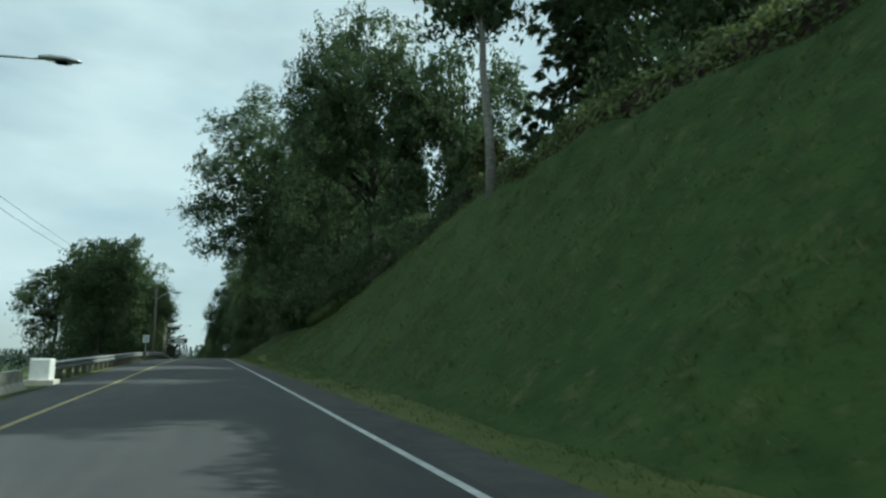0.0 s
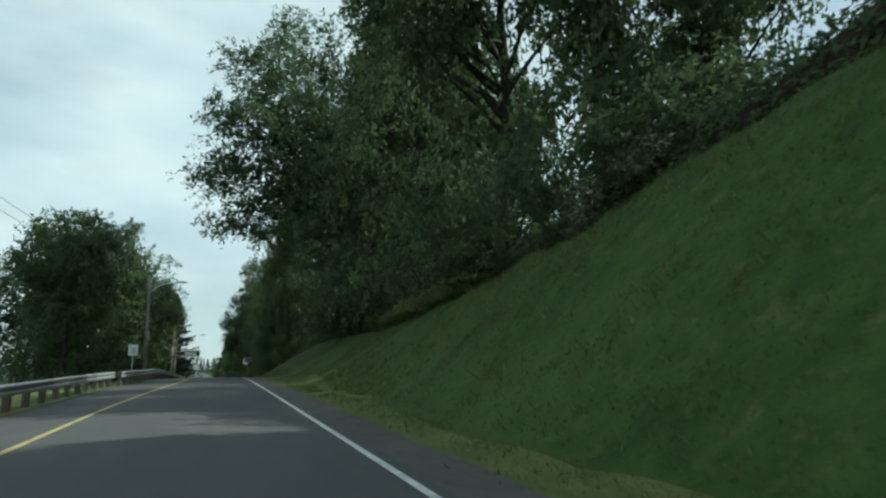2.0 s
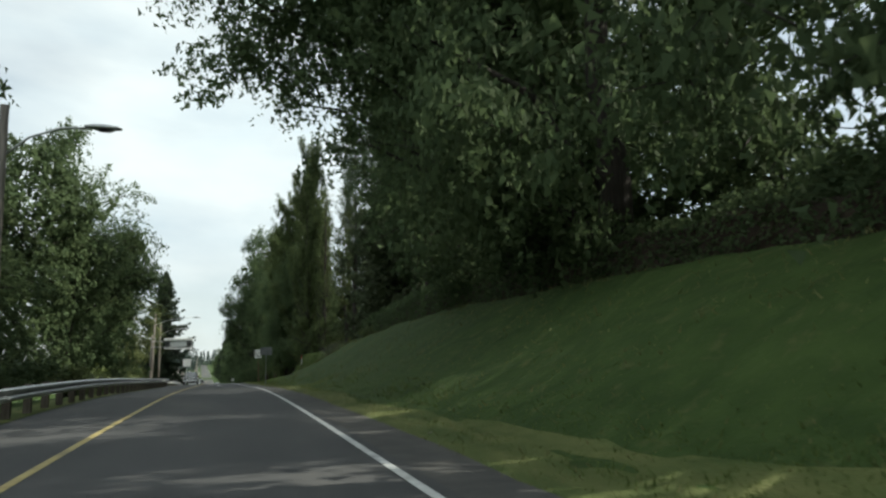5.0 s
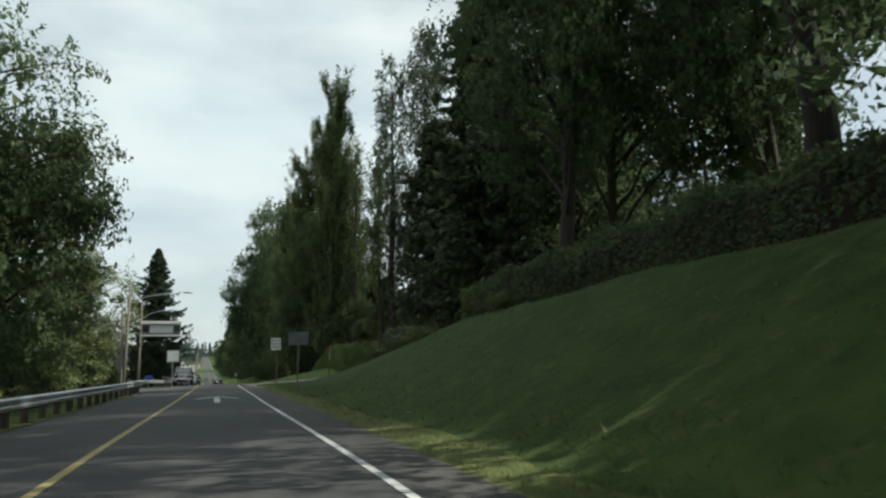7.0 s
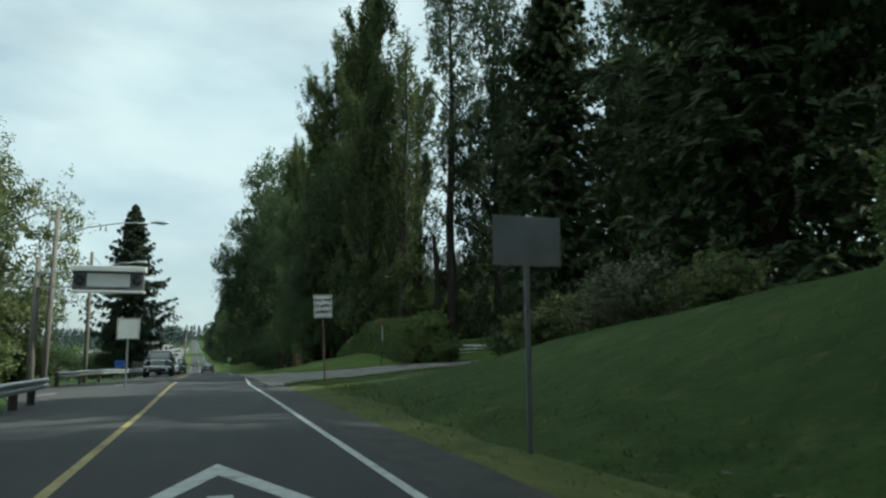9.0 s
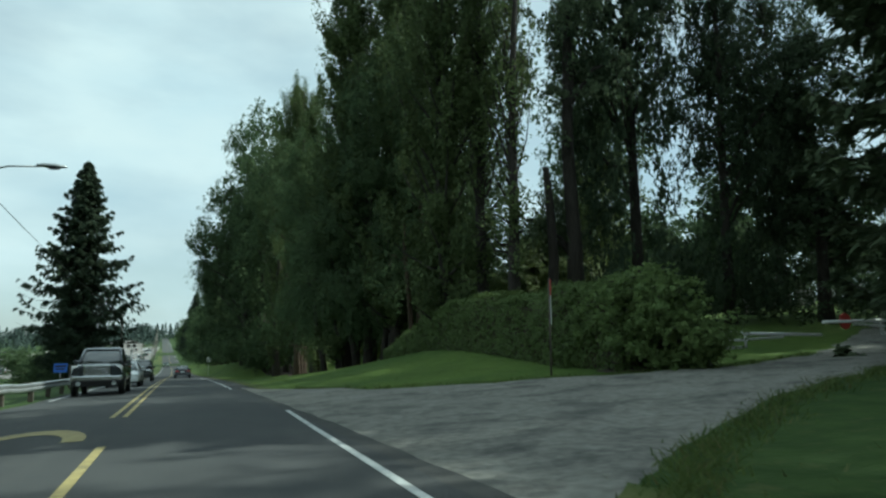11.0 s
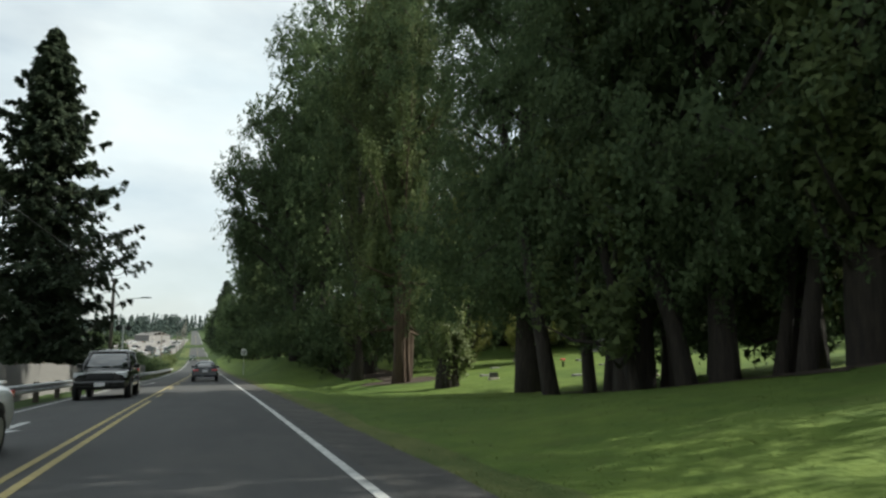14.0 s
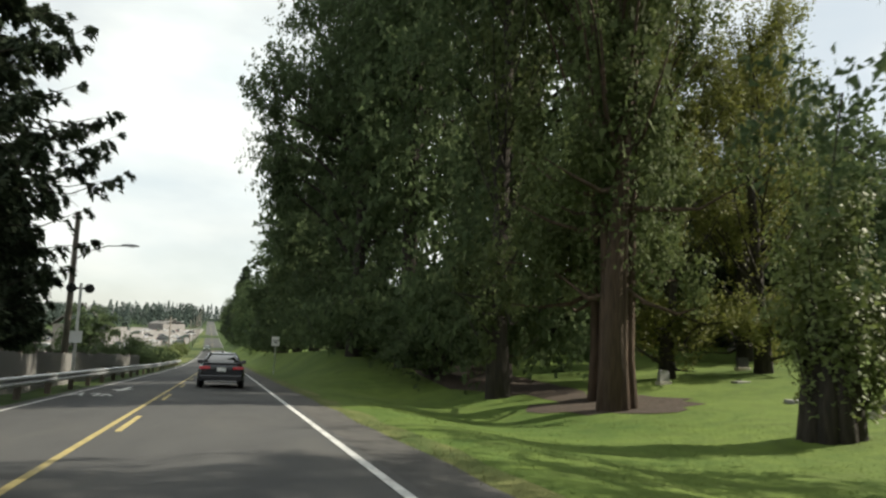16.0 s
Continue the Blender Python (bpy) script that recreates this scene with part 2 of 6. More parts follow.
# ---- builders ----
def mesh_of(name, verts, faces, material, smooth=False):
    me = bpy.data.meshes.new(name)
    me.from_pydata([tuple(v) for v in verts], [], [tuple(f) for f in faces])
    me.materials.append(material)
    if smooth:
        me.polygons.foreach_set("use_smooth", [True] * len(me.polygons))
    me.update()
    return me


def quads(name, corners, material):
    """Many loose quads at once: corners is an array (n, 4, 3)."""
    n = len(corners)
    me = bpy.data.meshes.new(name)
    me.vertices.add(n * 4)
    me.vertices.foreach_set("co", np.asarray(corners, dtype=np.float32).ravel())
    me.loops.add(n * 4)
    me.loops.foreach_set("vertex_index", np.arange(n * 4, dtype=np.int32))
    me.polygons.add(n)
    me.polygons.foreach_set("loop_start", np.arange(0, n * 4, 4, dtype=np.int32))
    me.update(calc_edges=True)
    me.materials.append(material)
    return me


def tris(name, corners, material):
    """Many loose triangles at once: corners is an array (n, 3, 3)."""
    n = len(corners)
    me = bpy.data.meshes.new(name)
    me.vertices.add(n * 3)
    me.vertices.foreach_set("co", np.asarray(corners, dtype=np.float32).ravel())
    me.loops.add(n * 3)
    me.loops.foreach_set("vertex_index", np.arange(n * 3, dtype=np.int32))
    me.polygons.add(n)
    me.polygons.foreach_set("loop_start", np.arange(0, n * 3, 3, dtype=np.int32))
    me.update(calc_edges=True)
    me.materials.append(material)
    return me


def part(name, bm, material, parent, label=""):
    """Link a bmesh or a mesh as one object under a thing or a part."""
    if isinstance(bm, bmesh.types.BMesh):
        me = bpy.data.meshes.new(name)
        bm.normal_update()
        bm.to_mesh(me)
        bm.free()
        me.materials.append(material)
    else:
        me = bm
    ob = new(name, me)
    ob.parent = parent
    return tagged(ob, label)


def thing(name, m, label, category, group="", kind=""):
    ob = new(name)
    ob.empty_display_size = 0.3
    ob.matrix_basis = m
    return tagged(ob, label, category, group, kind)


def box(x0, x1, y0, y1, z0, z1, bevel=0.0, bm=None):
    bm = bm or bmesh.new()
    made = bmesh.ops.create_cube(bm, size=1.0, matrix=Matrix.LocRotScale(((x0 + x1) / 2, (y0 + y1) / 2, (z0 + z1) / 2), None, (x1 - x0, y1 - y0, z1 - z0)))
    if bevel:
        edges = {e for v in made["verts"] for e in v.link_edges}
        bmesh.ops.bevel(bm, geom=list(edges), offset=bevel, segments=2, affect="EDGES", profile=0.6)
    return bm


def tube(points, radii, sides=8, bm=None, cap=True):
    """A tapered tube along points."""
    bm = bm or bmesh.new()
    rings = []
    points = [Vector(p) for p in points]
    for i, p in enumerate(points):
        d = (points[min(i + 1, len(points) - 1)] - points[max(i - 1, 0)]).normalized()
        a = d.orthogonal().normalized() if abs(d.z) < 0.9 else Vector((1, 0, 0)) - d * d.x
        a.normalize()
        b = d.cross(a)
        rings.append([bm.verts.new(p + (a * math.cos(k * math.tau / sides) + b * math.sin(k * math.tau / sides)) * radii[i]) for k in range(sides)])
    for r, s in zip(rings, rings[1:]):
        for k in range(sides):
            f = bm.faces.new((r[k], r[(k + 1) % sides], s[(k + 1) % sides], s[k]))
            f.smooth = True
    if cap:
        bm.faces.new(rings[0][::-1])
        bm.faces.new(rings[-1])
    return bm


def loft(sections, bm=None, smooth=True):
    """A skin over closed sections of equal point count, capped at both ends."""
    bm = bm or bmesh.new()
    rings = [[bm.verts.new(p) for p in s] for s in sections]
    n = len(rings[0])
    for r, s in zip(rings, rings[1:]):
        for k in range(n):
            f = bm.faces.new((r[k], r[(k + 1) % n], s[(k + 1) % n], s[k]))
            f.smooth = smooth
    bm.faces.new(rings[0][::-1])
    bm.faces.new(rings[-1])
    bmesh.ops.recalc_face_normals(bm, faces=bm.faces[:])
    return bm


# ---- the lie of the land ----
ROAD_KEYS = [(-80, -2.2), (-30, -0.8), (0, 0.0), (6.2, 0.15), (18.7, 0.48), (31, 0.77), (42.9, 1.02), (48.7, 1.147), (60, 1.37), (70, 1.53), (78.6, 1.629), (84.9, 1.651),
             (91.2, 1.62), (97.6, 1.531), (104, 1.404), (120, 1.12), (134.6, 0.878), (145.6, 0.646), (151.5, 0.447), (164.3, 0.032), (176.9, -0.372), (189.1, -0.837),
             (195.2, -1.095), (230, -2.6), (260, -3.9), (300, -5.4), (350, -6.9), (400, -7.7), (450, -8.2), (520, -7.8), (600, -6.7), (750, -3.4), (1000, 2.6), (1300, 7.0), (4000, 30.0)]
_ry, _rz = np.array([k[0] for k in ROAD_KEYS], float), np.array([k[1] for k in ROAD_KEYS], float)


def road_z(y):
    """Height of the road's middle, smoothed over a few metres."""
    return float(np.mean(np.interp(y + np.array((-5, -2.5, 0, 2.5, 5)), _ry, _rz)))


BANK = [(-80, 7.3), (10, 6.9), (21, 6.75), (30, 6.1), (40, 5.1), (51, 3.98), (62, 3.05), (75, 3.05), (93, 3.3), (112, 3.0), (120, 2.3), (128, 1.6), (136, 0.7),
        (142, 0.35), (150, 0.6), (155, 0.75), (160, 1.15), (166, 1.65), (172, 1.8), (181, 1.1), (190, 0.15), (200, -0.35), (216, -0.45), (226, -0.1), (238, 1.0), (247, 1.9), (262, 1.9), (300, 1.7), (420, 1.5), (600, 0.5), (4000, 0.5)]
RIDGE = [(-80, 9.5), (8, 9.3), (20, 8.7), (30, 8.9), (44, 9.4), (130, 9.5), (150, 13.0), (195, 14.0), (215, 9.0), (235, 7.0), (4000, 7.0)]
LEFT_DROP = [(-80, 2.2), (140, 2.2), (170, 2.8), (250, 2.4), (330, 0.6), (4000, 0.2)]
BACK = [(-80, 0.05), (138, 0.03), (150, 0.05), (156, 0.035), (164, 0.045), (172, 0.10), (190, 0.10), (230, 0.08), (300, 0.05), (4000, 0.02)]
LEFT_EDGE = [(-80, -4.8), (58, -4.8), (72, -4.3), (128, -4.3), (136, -6.0), (146, -9.0), (154, -6.2), (162, -5.3), (400, -5.3), (4000, -5.3)]


def bend(y):
    """The road's drift to the left, far down the valley."""
    return -3.6 * max(0.0, (min(y, 520.0) - 235.0) / 300.0) ** 2 - 0.023 * max(0.0, y - 520.0)


def keyed(table, y):
    return float(np.interp(y, [k[0] for k in table], [k[1] for k in table]))


def crossfall(x):
    """The road falls away on both sides of its crown."""
    return -0.035 * max(0.0, -1.7 - x) - 0.015 * max(0.0, x - 1.7)


def ground_z(x, y):
    r = road_z(y)
    x -= bend(y)
    if x > 2.6:
        top, height = keyed(RIDGE, y), keyed(BANK, y)
        u = min(max((x - 4.0) / (top - 4.0), 0.0), 1.0)
        rise = height * (0.82 * u ** 1.12 + 0.18 * (3 * u * u - 2 * u ** 3))
        back = max(0.0, x - top)
        z = r - 0.05 + 0.10 * min(max((x - 2.6) / 1.4, 0), 1) + rise + keyed(BACK, y) * min(back, 40.0)
        bumps = noise.noise(Vector((x * 0.35, y * 0.28, 1.0))) * 0.30 + noise.noise(Vector((x * 0.9, y * 0.7, 4.0))) * 0.20
        lawn = float(np.interp(y, (64, 78, 108, 122), (1.0, 0.4, 0.35, 0.2)))
        z -= 0.30 * math.exp(-((x - 7.2) / 2.2) ** 2) * min(max((y - 190) / 10, 0.0), 1.0) * min(max((238 - y) / 12, 0.0), 1.0)
        return z + bumps * min(max((x - 3.4) / 2.0, 0.0), 1.0) * lawn
    edge = keyed(LEFT_EDGE, y)
    if x < edge:
        d = edge - x
        fall = (0.10 if y < 140 else 0.06) * max(0.0, d - 1.0)
        z = r + crossfall(edge) - 0.02 - min(fall, keyed(LEFT_DROP, y))
        return z + noise.noise(Vector((x * 0.3, y * 0.3, 9.0))) * 0.12 * min(d, 1.0)
    return r + crossfall(x) - 0.06


def on_ground(x, y, sink=0.0):
    return (x, y, ground_z(x, y) - sink)


def grid_sheet(name, xs, ys, height, material):
    verts = [(x, y, height(x, y)) for y in ys for x in xs]
    n = len(xs)
    faces = [(j * n + i, j * n + i + 1, (j + 1) * n + i + 1, (j + 1) * n + i) for j in range(len(ys) - 1) for i in range(n - 1)]
    return mesh_of(name, verts, faces, material, smooth=True)


xs = [-3000, -1200, -500, -250, -150, -100, -70, -50, -38, -30, -24, -20, -16, -13, -11, -9.5, -8, -7, -6.2, -5.6, -5.2, -4.7, -4.3, -3, 0, 2.6, 3.0, 3.4, 3.8, 4.2, 4.7, 5.2, 5.7, 6.2, 6.8,
      7.4, 8.0, 8.6, 9.1, 9.6, 10.2, 11, 12, 13, 14.5, 16, 18, 21, 25, 30, 37, 46, 60, 80, 110, 160, 250, 500, 1200, 3000]
ys = [-400, -200, -110, -80, -60, -50, -40, -32, -26, -20] + [-15 + 0.8 * i for i in range(363)] + [277, 281, 286, 292, 300, 310, 322, 336, 352, 372, 400, 430, 470, 520, 580, 660, 760, 900, 1100, 1400, 1900, 2600, 4200]
ground = new("ground", grid_sheet("ground", xs, ys, ground_z, GRASS))
ground.data.materials.append(LAWN)
for face in ground.data.polygons:
    c = face.center
    if c.x > 2.6 and 150 < c.y < 420:
        face.material_index = 1
tagged(ground, "green grass bank, lawn and verge beside the road", "ground", kind="structure")

# dry strip of grass along the pavement's edge
def strip(name, x_left, x_right, y0, y1, lift, material, label, category, step=1.5, cols=3, kind="structure", height=None):
    ys_ = list(np.linspace(y0, y1, max(2, int((y1 - y0) / step) + 1)))
    height = height or (lambda x, y: road_z(y) + crossfall(x - bend(y)))
    verts, faces = [], []
    for y in ys_:
        a, b = (x_left(y) if callable(x_left) else x_left), (x_right(y) if callable(x_right) else x_right)
        for i in range(cols + 1):
            x = a + (b - a) * i / cols + bend(y)
            verts.append((x, y, height(x, y) + lift))
    n = cols + 1
    for j in range(len(ys_) - 1):
        for i in range(cols):
            faces.append((j * n + i, j * n + i + 1, (j + 1) * n + i + 1, (j + 1) * n + i))
    return tagged(new(name, mesh_of(name, verts, faces, material, smooth=True)), label, category, kind=kind)


def right_edge(y):
    return 2.85 + 0.13 * noise.noise(Vector((0, y * 0.35, 2))) + 0.05 * noise.noise(Vector((0, y * 1.7, 5)))


strip("road", lambda y: keyed(LEFT_EDGE, y), 2.0, -80, 1300, 0.0, ASPHALT, "dark grey asphalt two-lane road with faint patches", "road", step=2.5, cols=8)
strip("road_shoulder", 2.0, right_edge, -80, 420, 0.0, SHOULDER, "worn asphalt shoulder with a ragged edge", "shoulder", cols=2)


def verge_out(y):
    return float(np.interp(y, (0, 60, 78, 140, 141), (3.9, 3.9, 3.65, 3.75, 3.35))) + 0.8 * math.exp(-((y - 63) / 12) ** 2) + (0.5 if y < 140 else 0.2) * noise.noise(Vector((3, y * 0.12, 2))) + 0.35 * noise.noise(Vector((3, y * 0.45, 2))) + 0.2 * noise.noise(Vector((3, y * 1.6, 7)))


for y0, y1 in ((-40, 142), (166, 420)):
    strip("verge", lambda y: right_edge(y) - 0.05, verge_out, y0, y1, 0.012, DRY_GRASS, "dry yellowed grass verge along the asphalt", "verge", cols=3, height=ground_z)


strip("verge", -13.0, lambda y: keyed(LEFT_EDGE, y) - 0.1, -70, 62, 0.012, DRY_GRASS, "dry yellow grass beside the guard rail", "verge", cols=6, height=ground_z)
strip("verge", -9.0, lambda y: keyed(LEFT_EDGE, y) - 0.1, 285, 700, 0.03, DRY_GRASS, "dry yellow grass beside the far lane", "verge", cols=3, height=ground_z, step=4.0)
strip("verge", -6.0, lambda y: keyed(LEFT_EDGE, y) - 0.1, 62, 126, 0.012, DRY_GRASS, "dry grass beneath the guard rail", "verge", cols=3, height=ground_z)


def line(name, path, width, y0, y1, material, label, lift=0.005):
    return strip(name, lambda y: path(y) - width / 2, lambda y: path(y) + width / 2, y0, y1, lift, material, label, "road marking", step=2.0, cols=1)


def yellow_x(y):
    return float(np.interp(y, (-80, 12, 24, 45, 53, 66, 80, 92, 111, 128, 140), (-3.6, -3.29, -3.02, -2.86, -2.64, -2.1, -1.8, -1.62, -1.48, -1.38, -1.45)))


def edge_x(y):
    return float(np.interp(y, (-60, 60, 80, 92, 110, 128, 140, 147, 153), (1.78, 1.76, 1.82, 1.86, 1.72, 1.66, 1.58, 1.80, 2.08)))


line("edge_line", edge_x, 0.11, -60, 152, WHITE_PAINT, "worn white edge line on the asphalt")
line("edge_line", lambda y: 1.80, 0.12, 167.5, 900, WHITE_PAINT, "worn white edge line on the asphalt")
line("centre_line", yellow_x, 0.12, -60, 146, YELLOW_PAINT, "faded yellow line on the asphalt")
line("centre_line", lambda y: -1.80, 0.11, 152, 900, YELLOW_PAINT, "solid yellow centre line")
line("centre_line", lambda y: -1.54, 0.11, 152, 196, YELLOW_PAINT, "solid yellow centre line")
for y0 in range(199, 330, 9):
    line("centre_dash", lambda y: -1.54, 0.11, y0, y0 + 3.2, YELLOW_PAINT, "short yellow centre dash")
line("edge_line", lambda y: keyed(LEFT_EDGE, y) + 0.45, 0.12, 164, 420, WHITE_PAINT, "white edge line beside the guard rail")

# gravel driveway that climbs from the road into the cemetery
def drive_near(x):
    return 0.22 * noise.noise(Vector((x * 0.6, 3, 3))) + float(np.interp(x, (2.0, 3.3, 5.6, 10, 14, 16.5, 26, 45), (137.5, 139.6, 141.8, 144.6, 146.4, 147.5, 152, 164)))


def drive_far(x):
    return 0.6 * noise.noise(Vector((x * 0.8, 8, 3))) + float(np.interp(x, (2.0, 3.1, 3.85, 4.9, 5.6, 6.5, 9, 11, 14, 16.5, 20, 26, 45), (172, 167, 164.5, 160.5, 158, 156.6, 154, 152, 151.0, 151.6, 153, 157, 169)))


dxs = [2.0 + 0.5 * i for i in range(86)]
dv, df = [], []
for x in dxs:
    for k in range(31):
        y = drive_near(x) + (drive_far(x) - drive_near(x)) * k / 30
        u = x if x > 2.1 else 2.2 + 0.22 * noise.noise(Vector((y * 0.6, 1, 6))) + 0.1 * noise.noise(Vector((y * 2.3, 4, 6)))
        dv.append((u, y, max(ground_z(x, y), road_z(y) + crossfall(x) - 0.02) + ((0.035 if 0 < k < 30 else -0.03) if x > 2.3 else 0.006)))
for i in range(len(dxs) - 1):
    for k in range(30):
        df.append((i * 31 + k, (i + 1) * 31 + k, (i + 1) * 31 + k + 1, i * 31 + k + 1))
tagged(new("driveway", mesh_of("driveway", dv, df, GRAVEL, smooth=True)), "broken grey gravel driveway joining the road", "driveway", kind="structure")


# ---- plants ----
rng = np.random.default_rng(7)


def unit(v):
    return v / np.maximum(np.linalg.norm(v, axis=-1, keepdims=True), 1e-6)


def leaf_blades(centres, size, spread_normal=0.9, droop=0.0, aspect=0.6, facing=None, jitter=0.55):
    """Leaf blades: a pointed triangle at each centre, turned at random, or with its face towards the facing given."""
    n = len(centres)
    a = rng.normal(size=(n, 3))
    a[:, 2] = a[:, 2] * spread_normal - droop
    a = unit(a)
    b = rng.normal(size=(n, 3))
    if facing is not None:
        normal = unit(unit(facing) + rng.normal(size=(n, 3)) * jitter)
        a = unit(np.cross(normal, np.cross(a, normal)))
        b = np.cross(normal, a)
    else:
        b = unit(np.cross(a, b))
    s = size * rng.uniform(0.6, 1.35, (n, 1))
    a, b = a * s, b * s * aspect
    return np.stack((centres + a * 1.1, centres + b - a * 0.7, centres - b - a * 0.7), axis=1)


def limb_points(start, end, bow, n=5):
    start, end = np.array(start, float), np.array(end, float)
    out = []
    for i in range(n):
        t = i / (n - 1)
        p = start + (end - start) * t
        p[2] += bow * math.sin(t * math.pi)
        out.append(tuple(p + rng.normal(size=3) * 0.12 * (0 < i < n - 1)))
    return out


def broad_tree(seed, height, radius, bare, leaves, leaf, material, bark=BARK, clusters=150, cluster_size=0.85, label="", trunk_r=0.4, lean=0.0, stems=(), skirt=0, trunk_lean=None, lobes_extra=(), fill=700):
    """A broadleaf tree at the origin: trunk and limbs in one mesh, crown of leaf clumps in another."""
    global rng
    rng = np.random.default_rng(seed)
    cz, rz_ = (height + bare) / 2, (height - bare) / 2
    pts = []
    lobes = [(rng.normal(size=3) * np.array((0.45, 0.45, 0.5)), rng.uniform(0.38, 0.62)) for _ in range(9)] + [(np.array((0, 0, 0.45)), 0.5), (np.array((0, 0, -0.2)), 0.6)]
    while len(pts) < clusters:
        c, r = lobes[rng.integers(len(lobes))]
        d = rng.normal(size=3)
        d /= np.linalg.norm(d)
        p = c + d * r * rng.uniform(0.55, 1.0)
        if np.linalg.norm(p) > 1.0:
            p /= np.linalg.norm(p) * rng.uniform(1.0, 1.15)
        if p[2] < -0.97:
            continue
        pts.append((p[0] * radius + lean, p[1] * radius, cz + p[2] * rz_))
    for _ in range(skirt):
        a, r = rng.uniform(0, math.tau), radius * rng.uniform(0.3, 0.95 if not lean else 0.55)
        pts.append((math.cos(a) * r, math.sin(a) * r, bare + rng.uniform(0.6, 3.2)))
    for lx, lz, lr, ln in lobes_extra:
        for _ in range(ln):
            d = rng.normal(size=3)
            d *= lr * rng.uniform(0.3, 1.0) / np.linalg.norm(d)
            pts.append((lx + d[0], d[1], lz + d[2]))
    pts = np.array(pts)
    bm = bmesh.new()
    tl = lean if trunk_lean is None else trunk_lean
    top = (tl, 0, height * 0.82)
    spine = limb_points((0, 0, -0.6), top, 0, 7)
    spine[0] = (0, 0, -0.6)
    tube(spine, [trunk_r * 1.5, trunk_r * 1.02, trunk_r * 0.86, trunk_r * 0.68, trunk_r * 0.48, trunk_r * 0.3, trunk_r * 0.1], 10, bm)
    for sx, sy, tx, ty, sr in stems:
        tube(limb_points((sx, sy, -0.6), (tx, ty, bare + 5.0), 0, 5), [sr * 1.4, sr, sr * 0.9, sr * 0.75, sr * 0.5], 9, bm)
    order = rng.permutation(clusters)[: min(34, clusters)]
    for i in order:
        p = pts[i]
        h = max(bare * 0.75, p[2] - rng.uniform(0.15, 0.35) * np.linalg.norm(p[:2]) * 1.4 - 1.0)
        h = min(h, height * 0.75)
        base = np.array((tl * h / (height * 0.82), 0, h))
        r0 = trunk_r * 0.42 * (1 - 0.75 * h / height)
        tube(limb_points(base, p, 0.4, 5), [r0, r0 * 0.8, r0 * 0.6, r0 * 0.38, r0 * 0.12], 5, bm, cap=False)
    per = max(4, leaves // len(pts))
    centres = np.repeat(pts, per, axis=0)
    spread = cluster_size * rng.uniform(0.7, 1.3, (len(pts), 1)).repeat(per, axis=0)
    # each clump is a few twigs that fan out and droop, with leaves close along them
    twig = rng.normal(size=(len(pts), 7, 3)) * np.array((1, 1, 0.55))
    twig /= np.linalg.norm(twig, axis=2)[:, :, None]
    pick = rng.integers(0, 7, (len(pts), per))
    ways = np.take_along_axis(twig, pick[:, :, None].repeat(3, axis=2), axis=1).reshape(-1, 3)
    reach = rng.uniform(0.05, 1.0, (len(centres), 1)) ** 0.75
    off = ways * spread * reach * 1.75 + rng.uniform(-1, 1, centres.shape) * spread * (0.16 + 0.30 * (1 - reach))
    off[:, 2] -= 0.13 * (off[:, 0] ** 2 + off[:, 1] ** 2)
    for i in range(len(pts)):
        for k in range(1 if leaves > 8000 else 0):
            e = twig[i, k] * cluster_size * 1.4
            tube([tuple(pts[i]), tuple(pts[i] + e - np.array((0, 0, 0.13 * (e[0] ** 2 + e[1] ** 2))))], [0.02, 0.005], 3, bm, cap=False)
    # leaves turn to the open side of their clump and of the crown; broad inner leaves close the heart of it
    heart = np.array((lean, 0, cz))
    facing = unit((centres - heart) / np.array((radius, radius, rz_ * 1.2))) * 0.6 + off / spread * 0.75 + np.array((0, 0, 0.45))
    blades = [leaf_blades(centres + off, leaf, 0.8, 0.45, facing=facing)]
    if fill:
        inner = pts[rng.integers(0, len(pts), fill)]
        inner = heart + (inner - heart) * rng.uniform(0.35, 0.80, (fill, 1)) + rng.normal(size=(fill, 3)) * cluster_size * 0.35
        blades.append(leaf_blades(inner, max(leaf * 1.3, min(0.27, cluster_size * 0.36)), 0.8, 0.2))
    return bm, tris("crown", np.concatenate(blades), material)


